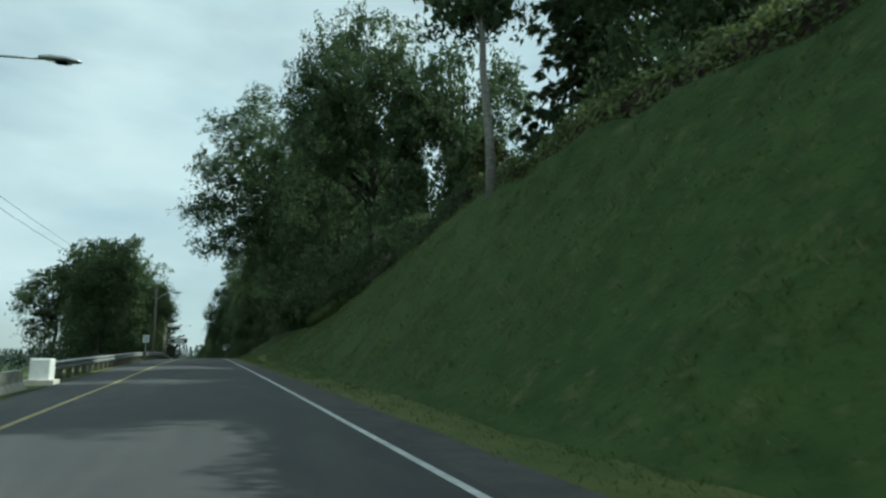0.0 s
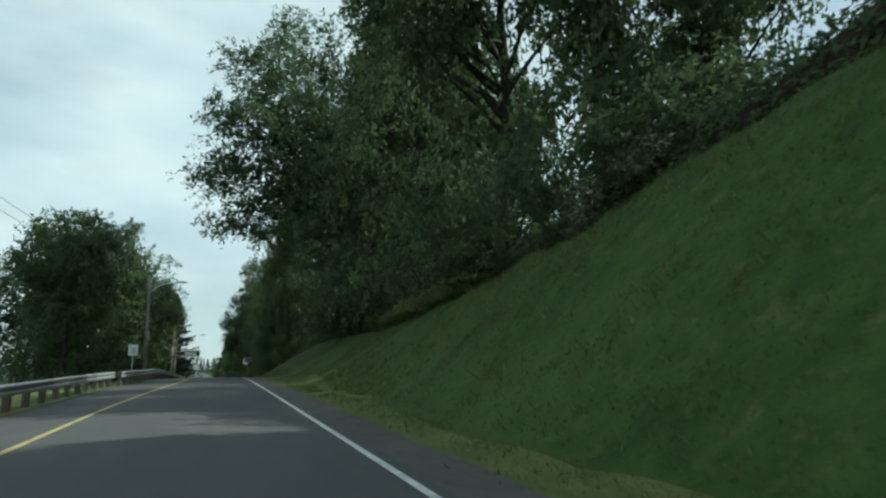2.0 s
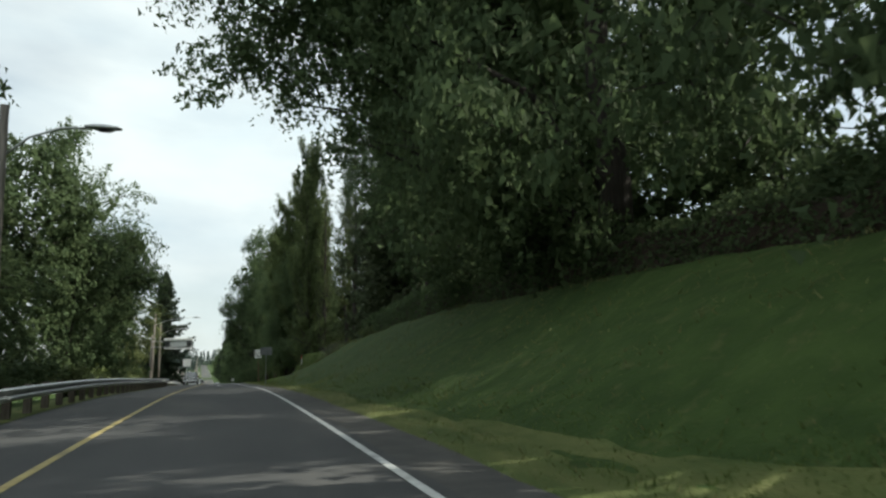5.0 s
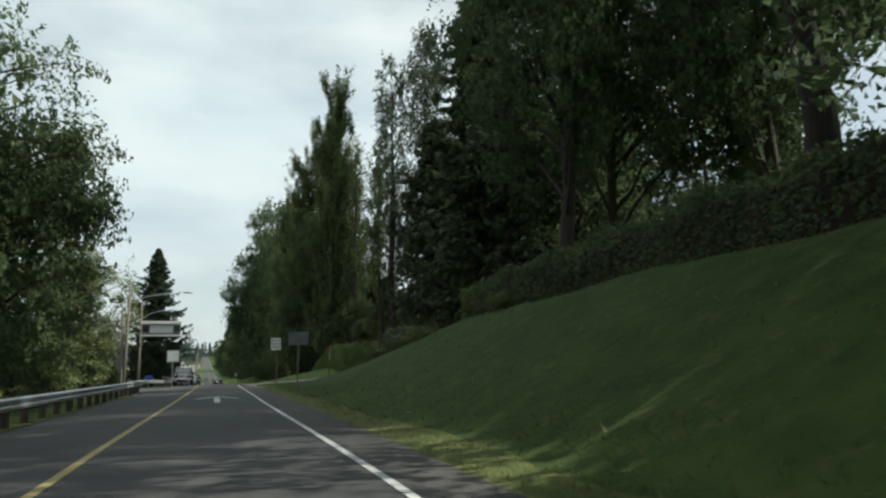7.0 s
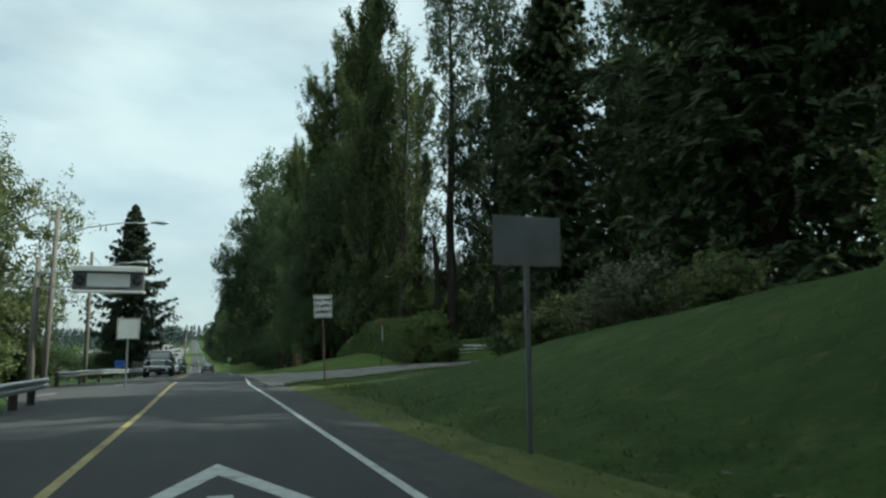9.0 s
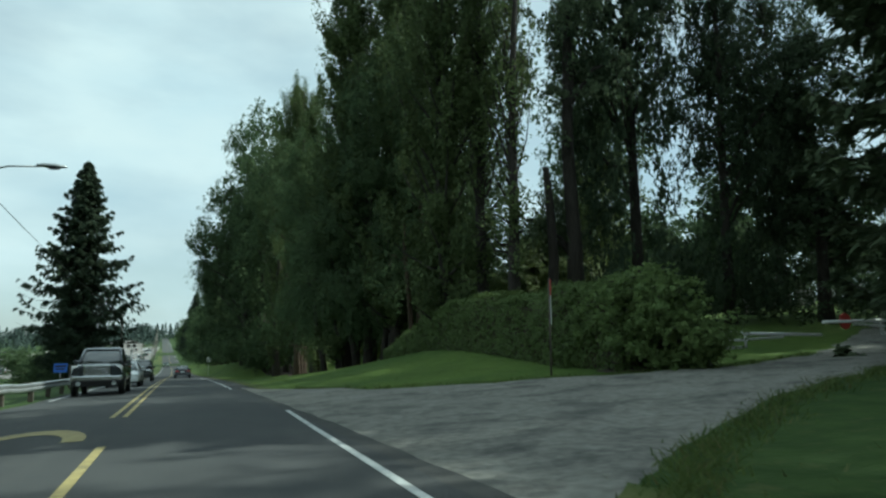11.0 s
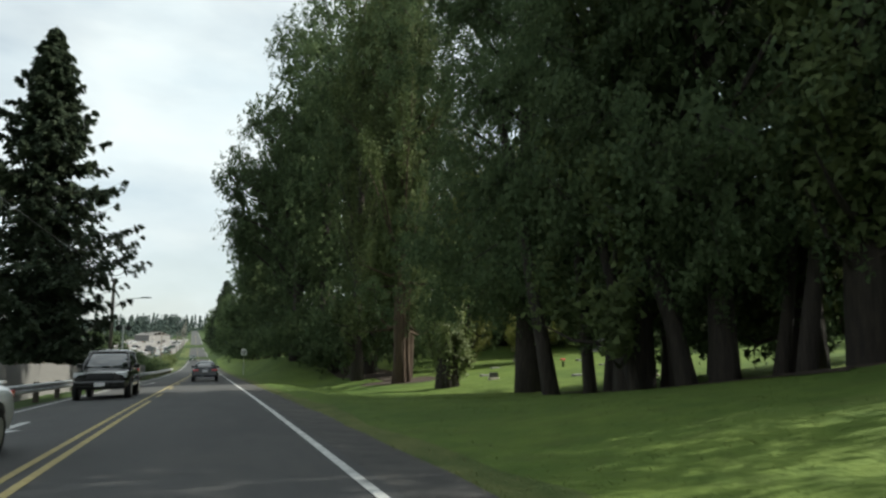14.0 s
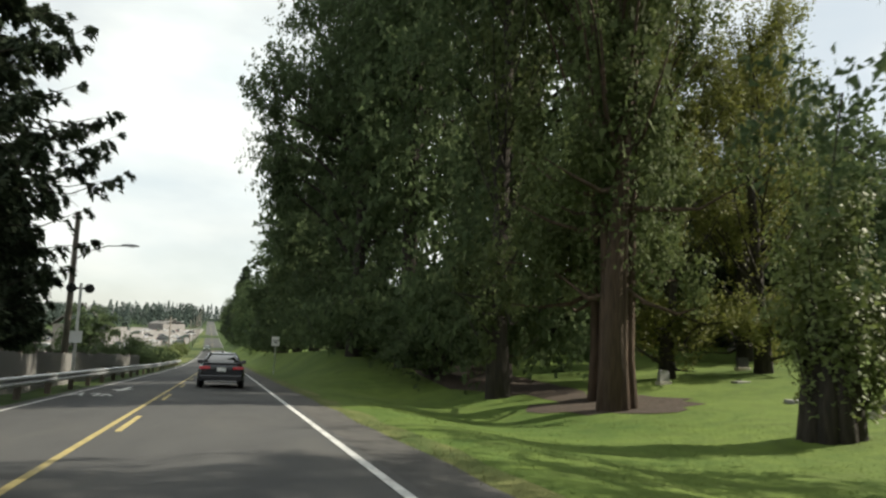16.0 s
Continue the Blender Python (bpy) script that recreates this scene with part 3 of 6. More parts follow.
def poplar_tree(seed, height, radius, leaves, leaf, material, trunk_r=0.35, stems=0, core=0.0, fill=500, low=0.035, tufts=8):
    """An upright poplar: steep limbs that hug the trunk, with ragged tufts."""
    global rng
    rng = np.random.default_rng(seed)
    bm = bmesh.new()
    tube(limb_points((0, 0, -0.6), (rng.normal() * 0.3, rng.normal() * 0.3, height * 0.96), 0, 8), [trunk_r * 1.5, trunk_r, trunk_r * 0.85, trunk_r * 0.7, trunk_r * 0.5, trunk_r * 0.34, trunk_r * 0.2, 0.03], 9, bm)
    for i in range(stems):
        a = math.tau * i / stems + rng.uniform(-0.4, 0.4)
        r, q = trunk_r * rng.uniform(0.7, 1.3), trunk_r * rng.uniform(0.3, 0.55)
        c = np.array((math.cos(a), math.sin(a), 0.0))
        tube([tuple(c * r * 1.35 + np.array((0, 0, -0.6))), tuple(c * r + np.array((0, 0, 1.2))), tuple(c * r * 1.15 + np.array((0, 0, 4.0))), tuple(c * r * 1.5 + np.array((0, 0, height * 0.4)))], [q * 1.5, q, q * 0.8, q * 0.25], 7, bm)
    centres, outs = [], []
    if core:
        # short shoots that clothe the stem
        shoots = 260
        k = int(leaves * core / shoots)
        for i in range(shoots):
            a, h = rng.uniform(0, math.tau), height * rng.uniform(0.13, 0.86)
            foot = np.array((math.cos(a), math.sin(a), 0.0)) * rng.uniform(0.3, 1.5) + np.array((0, 0, h))
            out = np.array((math.cos(a) * 0.35, math.sin(a) * 0.35, 1.0)) + rng.normal(size=3) * 0.2
            centres.append(foot + out * rng.uniform(0, 1.5, (k, 1)) + rng.normal(size=(k, 3)) * 0.15)
            outs.append(np.tile((math.cos(a), math.sin(a), 0.35), (k, 1)))
    limbs = 75
    for i in range(limbs):
        t = (i + rng.uniform(0, 1)) / limbs
        h0 = height * (low + (0.86 - low) * t)
        reach = radius * (0.55 + 0.75 * math.sin(math.pi * min(1.0, 0.20 + 0.78 * t))) * rng.uniform(0.55, 1.1)
        a = rng.uniform(0, math.tau)
        rise = rng.uniform(2.5, 5.0) * (1.15 - 0.45 * t) if t > 0.16 else rng.uniform(-0.6, 1.2)
        end = (math.cos(a) * reach, math.sin(a) * reach, min(h0 + rise, height * rng.uniform(0.94, 1.0)))
        r0 = 0.10 * (1.1 - t)
        p = limb_points((0, 0, h0), end, -0.3, 4)
        tube(p, [r0, r0 * 0.7, r0 * 0.45, 0.01], 4, bm, cap=False)
        p = np.array(p)
        for w in range(tufts):
            f = rng.uniform(0.15, 1.0)
            foot = p[0] + (np.array(end) - p[0]) * f
            out = np.array((math.cos(a), math.sin(a), 0.0)) * rng.uniform(-0.1, 0.55) + rng.normal(size=3) * 0.16 + np.array((0, 0, 1.0))
            k = max(4, int(leaves * (1 - core)) // limbs // tufts)
            d = rng.uniform(0.0, 1.0, (k, 1)) * rng.uniform(0.9, 1.9)
            wide = rng.normal(size=(k, 3)) * np.array((0.15, 0.15, 0.16))
            centres.append(foot + out * d + wide)
            outs.append(np.array((math.cos(a), math.sin(a), 0.4)) * 0.9 + wide * 4.5)
    blades = [leaf_blades(np.concatenate(centres), leaf, 1.0, -0.2, facing=np.concatenate(outs), jitter=0.5)]
    if fill:
        h = rng.uniform(max(0.06, low * 2.2), 0.86, (fill, 1)) * height
        a = rng.uniform(0, math.tau, (fill, 1))
        r = radius * rng.uniform(0.0, 0.5, (fill, 1)) * np.minimum(1.0, 1.5 * (1 - h / height) + 0.15)
        blades.append(leaf_blades(np.concatenate((np.cos(a) * r, np.sin(a) * r, h), axis=1), 0.20, 2.0, -0.5))
    return bm, tris("crown", np.concatenate(blades), material)


def conifer_tree(seed, height, radius, leaves, material, bare=0.06, trunk_r=0.38, droop=0.35, ragged=0.3, fall=0.62, spray=1.0, widest=99.0, boughs=0, upturn=0.25, taper_low=0.0):
    """A conifer: boughs that sag and lift their tips, each with side branchlets set with short needle sprays."""
    global rng
    rng = np.random.default_rng(seed)
    bm = bmesh.new()
    tube([(0, 0, -0.6), (0, 0, height * 0.25), (0.05, 0, height * 0.6), (0, 0, height)], [trunk_r * 1.35, trunk_r * 0.9, trunk_r * 0.5, 0.02], 9, bm)
    boughs = boughs or int(height * 7)
    lets = 20
    per = max(3, leaves // boughs // lets)
    cs, axes = [], []
    for i in range(boughs):
        t = ((i + rng.uniform(0, 1)) / boughs) ** 0.92
        h = height * (bare + (0.985 - bare) * t)
        low = 1.0 - taper_low * max(0.0, 1.0 - t / 0.28)
        reach = min(radius * (1 - t) ** fall, widest) * low * (1 - ragged * rng.uniform() ** 1.6) + 0.25
        a = i * 2.399963 + rng.normal() * 0.5
        d = np.array((math.cos(a), math.sin(a), 0.0))
        side = np.array((-d[1], d[0], 0.0))
        hang = droop * rng.uniform(0.6, 1.35) * (1.1 - 0.5 * t)
        lift = upturn * rng.uniform(0.4, 1.2)
        path = lambda u: np.array((0, 0, h)) + d * (reach * u) + np.array((0, 0, 1.0)) * (reach * (-hang * u * (1.7 - u) + lift * u ** 3))
        r0 = 0.025 + 0.05 * (1 - t)
        tube([tuple(path(u)) for u in (0, 0.35, 0.7, 1.0)], [r0, r0 * 0.75, r0 * 0.5, 0.006], 4, bm, cap=False)
        for k in range(lets):
            u = rng.uniform(0.04, 1.0)
            sgn = 1 if k % 2 else -1
            length = (0.25 + 0.34 * min(reach, 4.5) * (1.05 - u)) * rng.uniform(0.6, 1.25)
            way = d * rng.uniform(0.35, 0.8) + side * sgn * rng.uniform(0.6, 1.0)
            v = rng.uniform(0.0, 1.0, (per, 1))
            p = path(u) + way * length * v + np.array((0, 0, -1.0)) * (length * (0.18 * v + 0.42 * v * v)) + rng.normal(size=(per, 3)) * np.array((0.05, 0.05, 0.07))
            cs.append(p)
            axes.append(way + np.array((0, 0, -0.75)) * v + rng.normal(size=(per, 3)) * 0.38)
    cs, axes = np.concatenate(cs), unit(np.concatenate(axes))
    n = len(cs)
    flat = unit(np.cross(axes, np.array((0, 0, 1.0)) + rng.normal(size=(n, 3)) * 0.55))
    L = rng.uniform(0.16, 0.36, (n, 1)) * spray
    return bm, tris("crown", np.stack((cs - axes * L * 0.6 + flat * L * 0.36, cs + axes * L, cs - axes * L * 0.6 - flat * L * 0.36), axis=1), material)


TREES = {}


def tree(kind, x, y, z_scale=1.0, xy_scale=1.0, turn=0.0, label="", sink=0.1, base=None, group="roadside trees"):
    """Plant a tree of one of the kinds grown below; repeats share their meshes."""
    x += bend(y)
    z = base if base is not None else ground_z(x, y) - sink
    m = Matrix.LocRotScale((x, y, z), Euler((0, 0, turn)), (xy_scale, xy_scale, z_scale))
    if kind in TREES:
        ob = copy_thing(TREES[kind], m @ Matrix.Diagonal((1 / TREES[kind].scale.x, 1 / TREES[kind].scale.y, 1 / TREES[kind].scale.z, 1)))
        return tagged(ob, label)
    made, bark, text = GROW[kind]()
    name = "shrub" if "shrub" in kind or "bush" in kind else "tree"
    ob = thing(name, m, label or text, name, group)
    part("trunk", made[0], bark, ob, "rough bark trunk and limbs")
    part("crown", made[1], made[1].materials[0], ob)
    TREES[kind] = ob
    if label:
        ob["label"] = label
    return ob


GROW = {
    "broad_a": lambda: (broad_tree(11, 19, 7.2, 0.6, 24000, 0.165, LEAF, skirt=34, clusters=190, cluster_size=0.95, trunk_r=0.42, fill=1500), BARK, "tall dark green broadleaf tree on the bank"),
    "bank_tree": lambda: (broad_tree(56, 19, 7.2, 0.6, 48000, 0.115, LEAF, skirt=34, clusters=190, cluster_size=0.95, trunk_r=0.42, fill=1300), BARK, "tall dark green broadleaf tree at the top of the bank"),
    "broad_b": lambda: (broad_tree(12, 20, 8.0, 4.5, 40000, 0.125, LEAF, clusters=180, cluster_size=1.0, trunk_r=0.42, fill=900), BARK, "large broadleaf tree with overhanging boughs"),
    "overhang": lambda: (broad_tree(18, 27, 9.6, 1.2, 60000, 0.135, LEAF, skirt=46, clusters=330, cluster_size=1.0, trunk_r=0.45, lean=-5.0, trunk_lean=-1.2, lobes_extra=((-9.2, 9.6, 2.3, 20), (-11.9, 13.2, 2.7, 28), (-11.2, 17.6, 2.7, 26), (-9.4, 22.2, 2.9, 26), (-7.0, 26.0, 2.8, 20)), fill=4500), BARK, "tall broadleaf tree leaning its boughs over the road"),
    "tall": lambda: (broad_tree(19, 29, 7.2, 0.8, 28000, 0.18, LEAF, skirt=44, clusters=290, cluster_size=1.0, trunk_r=0.5, fill=3200), BARK, "very tall leafy tree with foliage near the ground"),
    "dark_tall": lambda: (broad_tree(54, 29, 7.2, 0.8, 32000, 0.165, LEAF_DARK, skirt=44, clusters=290, cluster_size=1.0, trunk_r=0.5, fill=2400), BARK, "very tall blackish evergreen tree in the cemetery"),
    "tall_far": lambda: (broad_tree(20, 29, 7.2, 0.8, 13000, 0.29, LEAF, skirt=34, clusters=230, cluster_size=1.0, trunk_r=0.5, fill=1600), BARK, "very tall leafy tree farther along the road"),
    "lawn_tree": lambda: (broad_tree(27, 20, 7.4, 2.6, 104000, 0.075, LEAF, skirt=58, clusters=180, cluster_size=0.95, trunk_r=0.58, fill=0), BARK, "spreading broadleaf tree with a stout trunk on the lawn"),
    "back_tree": lambda: (broad_tree(28, 15, 6.0, 0.8, 6500, 0.29, LEAF, skirt=16, clusters=110, cluster_size=1.0, trunk_r=0.3, fill=500), BARK, "leafy tree at the back of the cemetery"),
    "broad_c": lambda: (broad_tree(13, 15, 5.6, 0.6, 20000, 0.155, LEAF, skirt=20, clusters=180, cluster_size=0.85, trunk_r=0.3, fill=1000), BARK, "dense broadleaf tree with foliage to the ground"),
    "left_tree": lambda: (broad_tree(29, 15, 5.6, 0.6, 44000, 0.105, LEAF, skirt=20, clusters=200, cluster_size=0.85, trunk_r=0.3, fill=800), BARK, "dense broadleaf tree behind the guard rail"),
    "light": lambda: (broad_tree(14, 12, 4.8, 0.8, 28000, 0.11, LEAF_LIGHT, clusters=150, cluster_size=0.75, trunk_r=0.25, fill=300), BARK, "light green leafy tree beside the road"),
    "bronze": lambda: (broad_tree(15, 11, 4.2, 0.6, 46000, 0.072, LEAF_FEATHER, skirt=34, clusters=140, cluster_size=0.75, trunk_r=0.2, fill=400), BARK, "bronze-green small tree behind the guard rail"),
    "birch": lambda: (broad_tree(16, 17, 3.6, 6.0, 12000, 0.14, LEAF, PALE_BARK, clusters=90, cluster_size=0.75, trunk_r=0.165, lean=-0.9, fill=0), PALE_BARK, "slender tree with a pale bare trunk"),
    "many_stems": lambda: (broad_tree(17, 20, 5.8, 2.2, 100000, 0.08, LEAF, skirt=40, clusters=220, cluster_size=0.95, trunk_r=0.34, stems=((-2.2, 0.2, -4.0, 0.6, 0.24), (-1.2, -0.5, -2.6, -1.5, 0.19), (0.9, 0.3, 3.2, 0.8, 0.27), (1.7, -0.4, 1.5, -0.8, 0.2), (2.4, 0.8, 4.6, 1.2, 0.18)), fill=900), BARK, "broadleaf tree with many leaning trunks on the lawn"),
    "shaggy": lambda: (broad_tree(52, 33, 4.4, 2.5, 24000, 0.12, NEEDLE_BLUE, skirt=6, clusters=230, cluster_size=0.72, trunk_r=0.5, stems=((1.3, 0.4, 1.9, 0.9, 0.4),), fill=0), BARK, "tall dark shaggy evergreen in the cemetery"),
    "red_trunk": lambda: (broad_tree(53, 20, 6.2, 2.6, 60000, 0.095, LEAF, clusters=230, cluster_size=0.95, skirt=26, trunk_r=0.30, stems=((0.7, 0.1, 1.3, 0.3, 0.2), (-0.6, 0.3, -1.2, 0.6, 0.2)), fill=1800), RED_BARK, "dark broadleaf tree with reddish trunks behind the hedge"),
    "dark_shrub": lambda: (broad_tree(41, 4.2, 2.6, 0.0, 7000, 0.095, LEAF, clusters=90, cluster_size=0.55, trunk_r=0.10, fill=250), BARK, "dense dark green shrub on the bank"),
    "hedge_bush": lambda: (broad_tree(45, 3.3, 2.2, 0.0, 26000, 0.062, HEDGE, clusters=260, cluster_size=0.26, trunk_r=0.08, fill=400), BARK, "rounded green bush at the end of the hedge"),
    "light_poplar": lambda: (poplar_tree(24, 19, 2.6, 30000, 0.08, LEAF_OLIVE, 0.3, fill=0, tufts=6), BARK, "light green open poplar on the sunny lawn"),
    "sparse": lambda: (poplar_tree(23, 27, 2.0, 15000, 0.125, LEAF_POPLAR, 0.42, fill=0), BARK, "tall thin poplar with a bare pale trunk"),
    "thin_spire": lambda: (poplar_tree(26, 27, 1.1, 8000, 0.115, LEAF_POPLAR, 0.3, fill=0, low=0.12), BARK, "tall thin spire-like tree with a bare trunk"),
    "light_shrub": lambda: (broad_tree(42, 2.4, 1.7, 0.0, 6500, 0.07, LEAF_LIGHT, clusters=70, cluster_size=0.40, trunk_r=0.06, fill=200), BARK, "bright yellow-green shrub on the bank"),
    "flower_shrub": lambda: (broad_tree(43, 2.8, 1.9, 0.0, 7000, 0.07, LEAF_PALE, clusters=60, cluster_size=0.42, trunk_r=0.06, fill=150), BARK, "pale flowering shrub in the garden"),
    "red_shrub": lambda: (broad_tree(44, 2.2, 1.7, 0.0, 6000, 0.07, LEAF_RED, clusters=55, cluster_size=0.42, trunk_r=0.06, fill=150), BARK, "reddish green shrub in the garden"),
    "poplar": lambda: (poplar_tree(21, 27, 2.3, 52000, 0.105, LEAF_POPLAR, fill=1600), BARK, "tall narrow poplar with upright branches"),
    "poplar_b": lambda: (poplar_tree(22, 24, 2.9, 84000, 0.074, LEAF_POPLAR, 0.28, stems=6, core=0.10, fill=1700, low=0.10, tufts=5), RED_BARK, "tall ragged poplar with foliage down its trunk"),
    "conifer": lambda: (conifer_tree(31, 27.0, 10.8, 165000, NEEDLE, fall=0.95, bare=0.10, ragged=0.75, droop=0.34, spray=0.80, widest=7.2, boughs=300, upturn=0.26, taper_low=0.40), BARK, "tall dark conifer with drooping boughs"),
    "cedar": lambda: (conifer_tree(32, 30, 5.8, 22000, NEEDLE_BLUE, bare=0.08, ragged=0.6, droop=0.45, trunk_r=0.55, fall=0.42, spray=1.7), BARK, "dark shaggy conifer in the cemetery"),
    "cedar_near": lambda: (conifer_tree(35, 30, 5.6, 60000, NEEDLE_BLUE, bare=0.06, ragged=0.6, droop=0.4, trunk_r=0.5, fall=0.45, spray=1.15), BARK, "dark shaggy conifer at the top of the bank"),
    "conifer_far": lambda: (conifer_tree(34, 25, 7.0, 20000, NEEDLE, bare=0.1, ragged=0.5, droop=0.34, spray=1.9), BARK, "dark conifer farther along the road"),
    "small_fir": lambda: (conifer_tree(33, 12, 3.2, 9000, NEEDLE, spray=1.2), BARK, "small dark fir on the lawn"),
    "thin_larch": lambda: (conifer_tree(36, 8.5, 2.0, 5000, LEAF_RED, bare=0.1, ragged=0.5, droop=-0.35, trunk_r=0.12, spray=0.7, boughs=60), RED_BARK, "thin brownish young conifer with sparse upright boughs"),
}

# right side: the wooded bank
for kind, x, y, zs, xy, turn in (
    ("broad_c", 15, 19.5, 0.85, 0.75, 0.4), ("broad_c", 16.5, 13, 0.9, 0.75, 2.4), ("birch", 8.5, 21.1, 1.0, 0.9, 0.0), ("cedar_near", 17, 27.5, 0.8, 0.85, 0.5), ("cedar_near", 24, 26.5, 0.85, 0.95, 1.9), ("cedar", 29, 30, 0.9, 1.0, 3.9),
    ("broad_a", 17.0, 46, 1.05, 0.72, 1.0), ("bank_tree", 11.8, 53, 1.32, 0.95, 2.2), ("broad_c", 12, 45, 1.15, 0.7, 3.0), ("bank_tree", 11.8, 66, 1.5, 1.0, 0.2), ("broad_c", 17, 69, 1.3, 0.9, 1.6), ("bank_tree", 10.8, 78, 1.5, 1.05, 4.0),
    ("overhang", 12.2, 89, 1.13, 1.1, 0.0), ("thin_larch", 14.3, 35, 0.85, 1.0, 0.3), ("broad_c", 16.5, 80, 1.0, 1.0, 2.6), ("broad_c", 10.5, 84, 1.3, 1.0, 5.1),
    ("broad_b", 12.9, 96.8, 1.25, 0.85, 1.3), ("broad_b", 23.5, 109.5, 1.2, 0.8, 4.3), ("broad_b", 25, 100.5, 1.2, 0.9, 0.3), ("broad_b", 20.5, 117.5, 1.3, 0.75, 0.7), ("broad_a", 31, 117, 1.2, 0.9, 0.3), ("broad_b", 16.2, 115, 1.4, 0.85, 5.0), ("cedar_near", 17.4, 128.5, 0.9, 1.1, 2.0),
    # (29.5, 141) and (36, 142) are added far right to shade the driveway
    ("broad_a", 24, 128, 1.15, 1.0, 0.1), ("broad_b", 29.5, 141, 1.3, 1.0, 3.1), ("broad_a", 36, 142, 1.4, 1.1, 2.1), ("tall_far", 44, 139, 1.0, 1.1, 0.7),
):
    tree(kind, x, y, zs, xy, turn)
for i in range(21):
    y = 30 + i * 4.6
    x = 13.2 + 2.4 * math.sin(i * 2.1)
    if y > 82:
        continue
    tree("dark_shrub", x, y, 0.8 + 0.25 * math.sin(i * 1.3), 0.95 + 0.2 * math.sin(i * 0.7), i * 1.1, group="shrubs on the bank")
tree("dark_shrub", 10.9, 89.5, 1.0, 1.0, 0.6, group="shrubs on the bank")
for i, (x, y) in enumerate(((9.4, 229), (9.6, 234), (9.2, 239), (9.5, 244), (9.0, 249), (9.6, 254), (8.6, 260), (8.0, 266), (7.0, 274), (6.6, 283), (6.4, 292), (6.4, 303), (6.4, 316), (6.6, 330), (6.6, 346))):
    tree("dark_shrub", x + 0.8, y, 1.15 + 0.2 * math.sin(i * 1.9), 1.15, i * 1.3, group="shrubs under the tree row")
